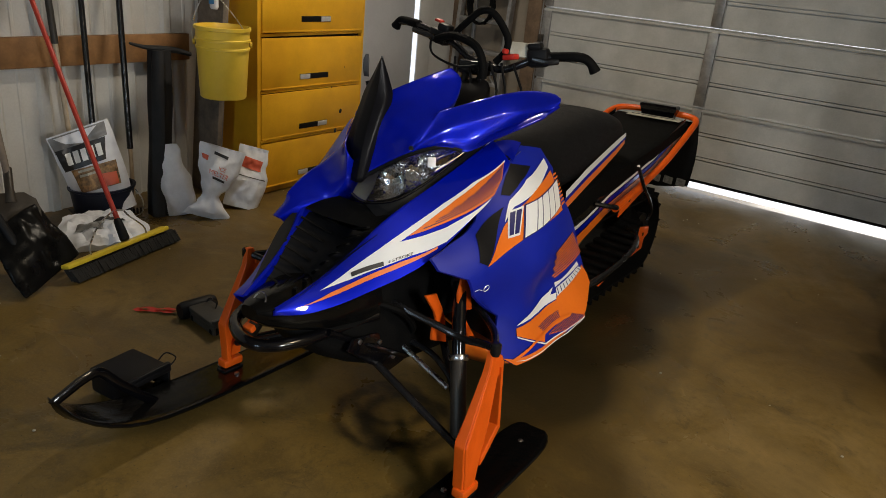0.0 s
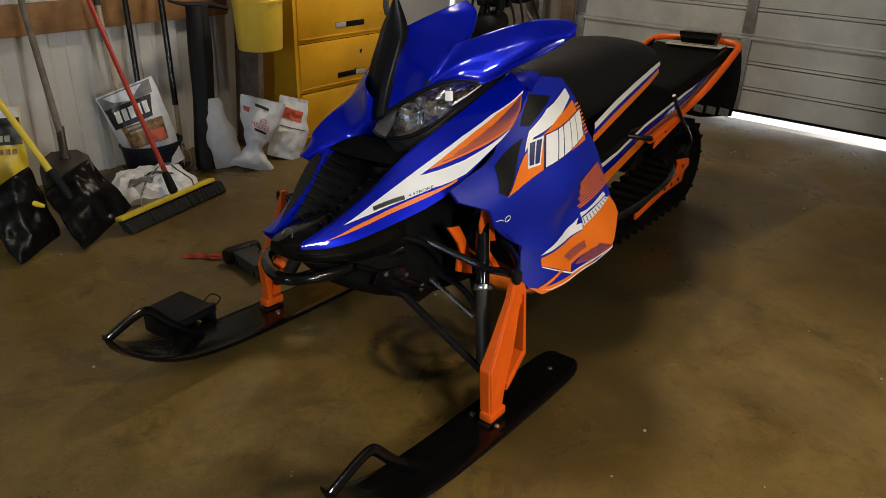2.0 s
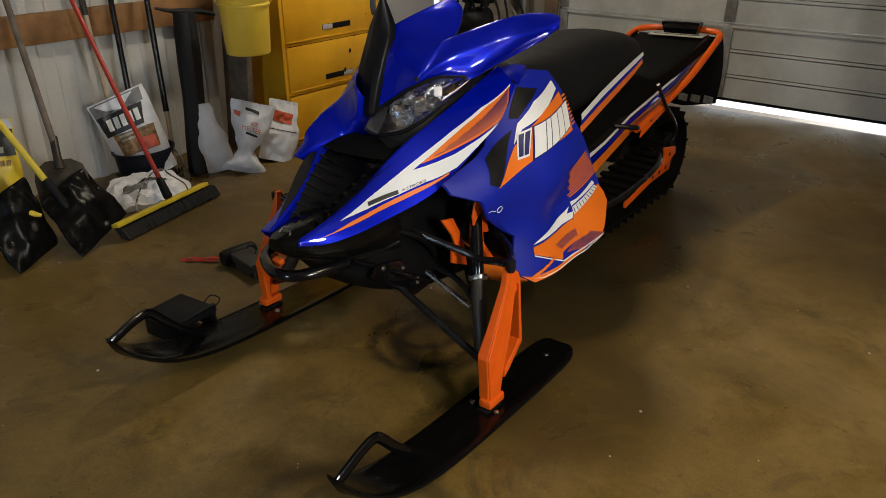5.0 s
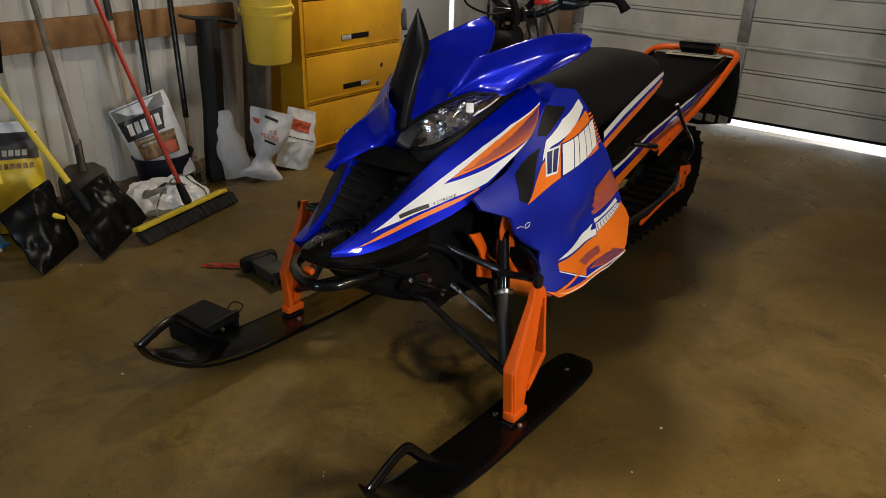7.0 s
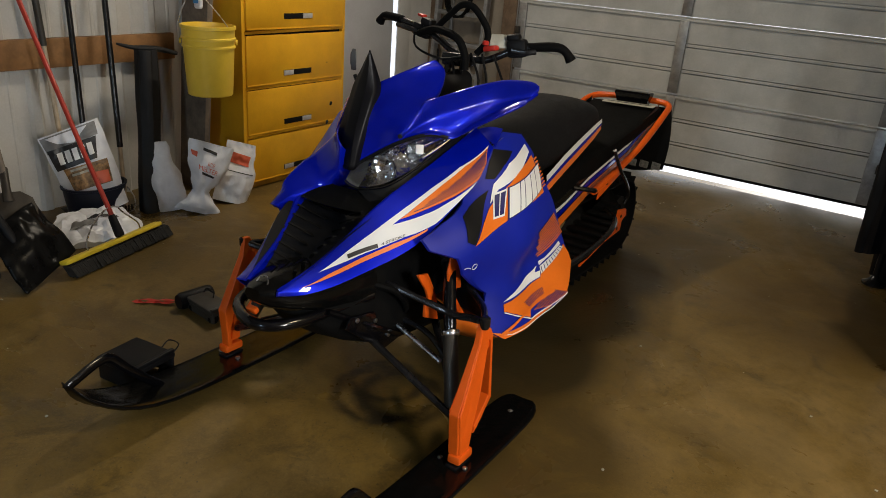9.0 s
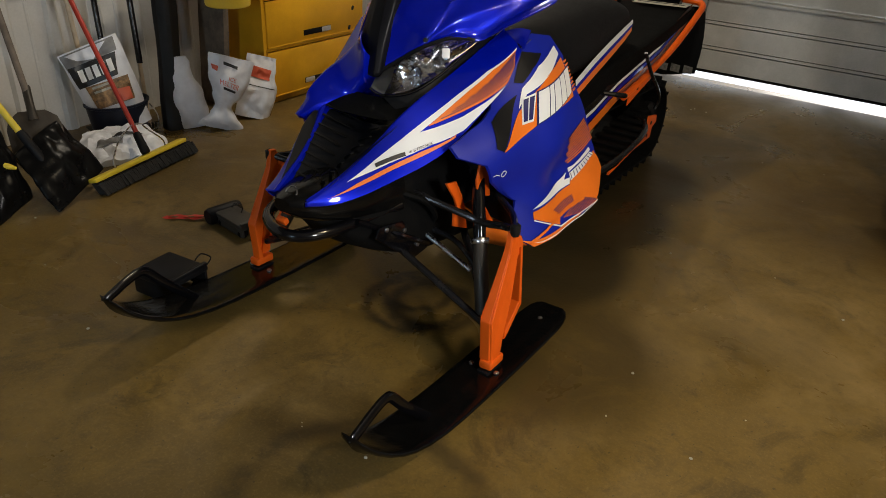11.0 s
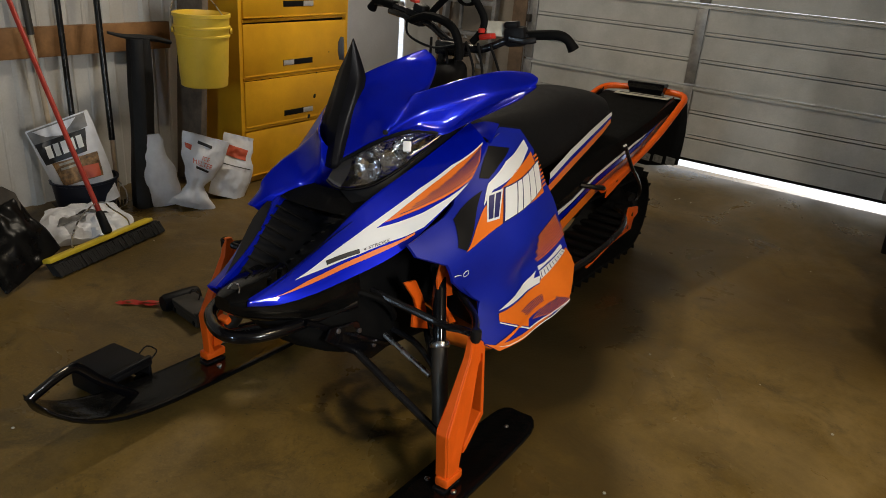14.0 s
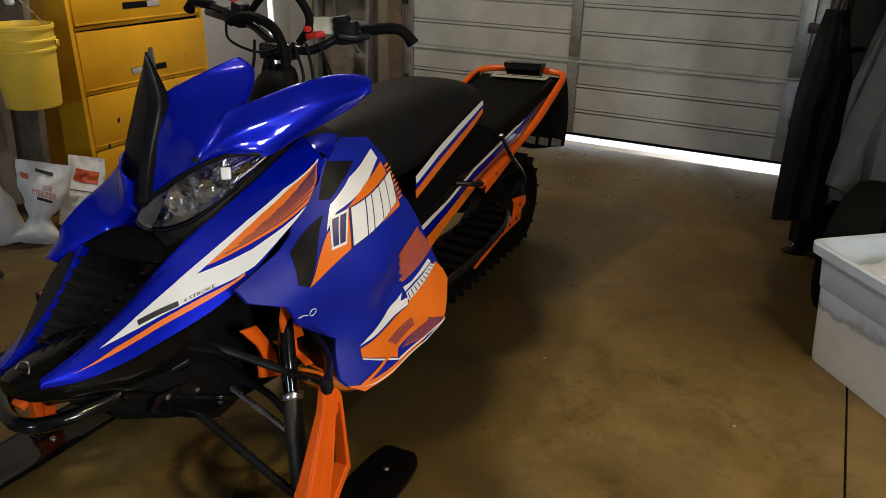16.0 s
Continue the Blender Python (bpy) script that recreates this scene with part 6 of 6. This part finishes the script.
# ---- by the east wall ----
earlier = standing()
single("timber_post", box((1.42, 4.40, 1.475), (.16, .14, 2.95), .005), WOOD_POST, "dark timber post beside the door track", "post")
single("rusty_bracket", join(box((1.52, 3.60, 1.20), (.26, .06, .06), .01), lathe([(.05, 0), (.05, .10), (.035, .10), (.035, 0)], 20, Matrix.Translation((1.46, 3.56, 1.15)))), mat("rusty_iron", (.16, .06, .025), .8, var=.5, scale=20, bump=.3), "rusty iron bracket on a dark stand", "bracket")
stand = thing("hand_truck", "black tubular steel hand truck parked by the wall", "hand truck", (1.62, 3.0, 0))
for x, y in ((1.375, 3.05), (1.60, 3.42)):
    part("upright", tube([(x + .02, y, .02), (x, y, .60), (x + .03, y + .10, 1.25), (x + .06, y + .16, 1.55)], .021, 12, 5), BLACK_GLOSS, stand)
for z in (.30, .62, .95, 1.25):
    part("cross_bar", tube([(1.385, 3.06, z), (1.50, 3.26, z + .01), (1.61, 3.42, z)], .014, 10), BLACK_GLOSS, stand)
part("back_plate", box((1.52, 3.26, .75), (.012, .40, 1.3), .003, pose(0, 0, 0, 0, 0, 32)), BLACK, stand)
part("toe_plate", box((1.50, 3.16, .012), (.10, .34, .012), .003, pose(0, 0, 0, 0, 0, 32)), BLACK_METAL, stand)
for dx, dy in ((0, 0), (.24, .36)):
    part("wheel", lathe([(.03, -.03), (.11, -.03), (.13, -.015), (.13, .015), (.11, .03), (.03, .03)], 24, Matrix.Translation((1.46 + dx, 2.98 + dy, .13)) @ pose(0, 0, 0, 0, 90, 32)), RUBBER, stand)
case = thing("tool_chest", "black glossy tool chest standing in the shade", "tool chest", (1.78, 2.75, 0))
part("body", box((1.80, 2.80, .29), (.56, .46, .54), .02, pose(0, 0, 0, 0, 0, 8)), BLACK_GLOSS, case)
part("lid", box((1.80, 2.80, .585), (.58, .48, .045), .012, pose(0, 0, 0, 0, 0, 8)), BLACK_GLOSS, case)
for z in (.16, .32, .48):
    part("drawer_pull", box((1.815, 2.56, z), (.30, .02, .018), .004, pose(0, 0, 0, 0, 0, 8)), SILVER, case)
tyre = thing("tyre", "worn black rubber tyre standing by the white bin", "tyre", (1.70, 2.22, .29))
part("tread", lathe([(.17, -.08), (.22, -.095), (.275, -.085), (.288, -.05), (.29, 0), (.288, .05), (.275, .085), (.22, .095), (.17, .08), (.165, 0)], 48, Matrix.Translation((1.66, 2.24, .292)) @ pose(0, 0, 0, 0, 90, -20)), RUBBER, tyre)
part("rim", lathe([(.03, -.02), (.10, -.03), (.16, -.075), (.172, -.08), (.172, .08), (.16, .075), (.05, .03)], 36, Matrix.Translation((1.66, 2.24, .292)) @ pose(0, 0, 0, 0, 90, -20)), GALV, tyre)
jacket = thing("jacket", "grey cloth jacket hanging over dark equipment", "jacket", (1.72, 2.45, .45))
rows = []
for i in range(19):
    f = i / 18
    z = 1.32 - .84 * f
    w = .07 + .10 * min(1, f * 2.2) + .02 * math.sin(4 * f)
    rows.append([Vector((1.66 + .10 * f * .2 + (w + .018 * math.sin(5 * a + 4 * f)) * math.cos(a) * 1.05, 2.46 + (.055 + .02 * math.sin(3 * a + 6 * f) + .012 * math.sin(9 * a)) * math.sin(a) * (1 + f * .5), z + .05 * math.cos(a) * f)) for a in [2 * math.pi * k / 40 for k in range(40)]])
part("body", loft(rows), CLOTH, jacket)
rows = []
for i in range(15):
    f = i / 14
    c = Vector((1.60 - .085 * f, 2.40 - .03 * f, 1.20 - .70 * f))
    rows.append([c + Vector((math.cos(a) * (.05 + .01 * math.sin(3 * a + 7 * f)), math.sin(a) * .04, .02 * math.sin(a + 4 * f))) for a in [2 * math.pi * k / 24 for k in range(24)]])
part("sleeve", loft(rows), CLOTH, jacket)
single("clothes_peg_rail", box((1.78, 2.50, 1.345), (.55, .05, .06), .006, pose(0, 0, 0, 0, 0, 4)), WOOD_POST, "timber rail that holds the jacket", "rail")
single("timber_post", box((1.98, 2.56, .70), (.07, .07, 1.40), .006), WOOD_POST, "dark timber post that holds the rail", "post")

# made-up black shape and stand that keep this unclear corner dark
coat = thing("coat", "black hanging shape added to darken the space beside the door track", "coat", (1.365, 2.84, .25))
rows = []
for i in range(17):
    f = i / 16
    w = .040 + .068 * min(1, f * 3)
    rows.append([Vector((1.365 + .03 * f + (w + .010 * math.sin(5 * a + 5 * f)) * math.cos(a), 2.84 + (.05 + .014 * math.sin(7 * a + 3 * f)) * math.sin(a), 1.16 - .95 * f + .03 * math.cos(a) * f)) for a in [2 * math.pi * k / 36 for k in range(36)]])
part("body", loft(rows), BLACK, coat)
part("loop", tube([(1.365, 2.84, 1.15), (1.37, 2.87, 1.20), (1.38, 2.90, 1.22)], .006, 6, 3), BLACK, coat)
single("dark_shape_stand", join(lathe([(.06, 0), (.06, .012), (.03, .03), (.016, .05), (.016, 1.24), (.024, 1.26)], 16, Matrix.Translation((1.41, 2.93, 0))), tube([(1.41, 2.93, 1.20), (1.39, 2.90, 1.205), (1.37, 2.87, 1.23)], .008, 8, 3)), BLACK_METAL, "black stand added to hold the dark hanging shape", "coat stand")

settle(earlier, pose(.036, .12, 0) @ Matrix.Diagonal((1, .927, 1.02, 1)))

# white storage bin, its near corner towards the sled
binn = thing("storage_bin", "white plastic storage bin with packing inside on the floor", "bin", (1.9, 1.85, 0))
ax, bx = Vector((.645, -.764, 0)), Vector((.764, .645, 0))
corner = Vector((1.562, 1.778, 0))


def bin_ring(out, z, n=6, r=.05):
    la, lb = .66, .44
    pts = []
    for cx, cy, a0 in ((la - r + out, lb - r + out, 0), (r - out, lb - r + out, 90), (r - out, r - out, 180), (la - r + out, r - out, 270)):
        for k in range(n + 1):
            a = radians(a0 + 90 * k / n)
            pts.append(corner + ax * (cx + r * math.cos(a)) + bx * (cy + r * math.sin(a)) + Vector((0, 0, z)))
    return pts


part("shell", loft([bin_ring(-.03, .006), bin_ring(0, 0), bin_ring(.003, .02), bin_ring(.022, .30), bin_ring(.026, .305), bin_ring(.036, .425), bin_ring(.030, .425), bin_ring(.02, .30), bin_ring(-.004, .012)]), BIN, binn)
part("rim", loft([bin_ring(.036, .424), bin_ring(.060, .428), bin_ring(.062, .462), bin_ring(.052, .468), bin_ring(.034, .462), bin_ring(.032, .424)], True, False), BIN, binn)
part("handle", box(corner + ax * -.056 + bx * .22 + Vector((0, 0, .40)), (.018, .14, .045), .006, Matrix.Rotation(math.atan2(ax.y, ax.x), 4, "Z")), BIN, binn)
for k in range(11):
    a, c = random.uniform(.10, .56), random.uniform(.08, .36)
    bm = bmesh.new()
    bmesh.ops.create_icosphere(bm, subdivisions=3, radius=1, matrix=Matrix.Translation(corner + ax * a + bx * c + Vector((0, 0, .30 + .03 * (k % 4)))) @ pose(0, 0, 0, 0, 0, 30 * k) @ Matrix.Diagonal((.13, .10, .065, 1)))
    for v in bm.verts:
        v.co += Vector((fabric_noise(v.co, .02, 16, k), fabric_noise(v.co, .02, 16, k + 5), fabric_noise(v.co, .025, 16, k + 9)))
    single("packing_paper", bm, BAG_WHITE if k % 4 else LABEL, "crumpled packing in the storage bin", "packing", group="packing in the bin")
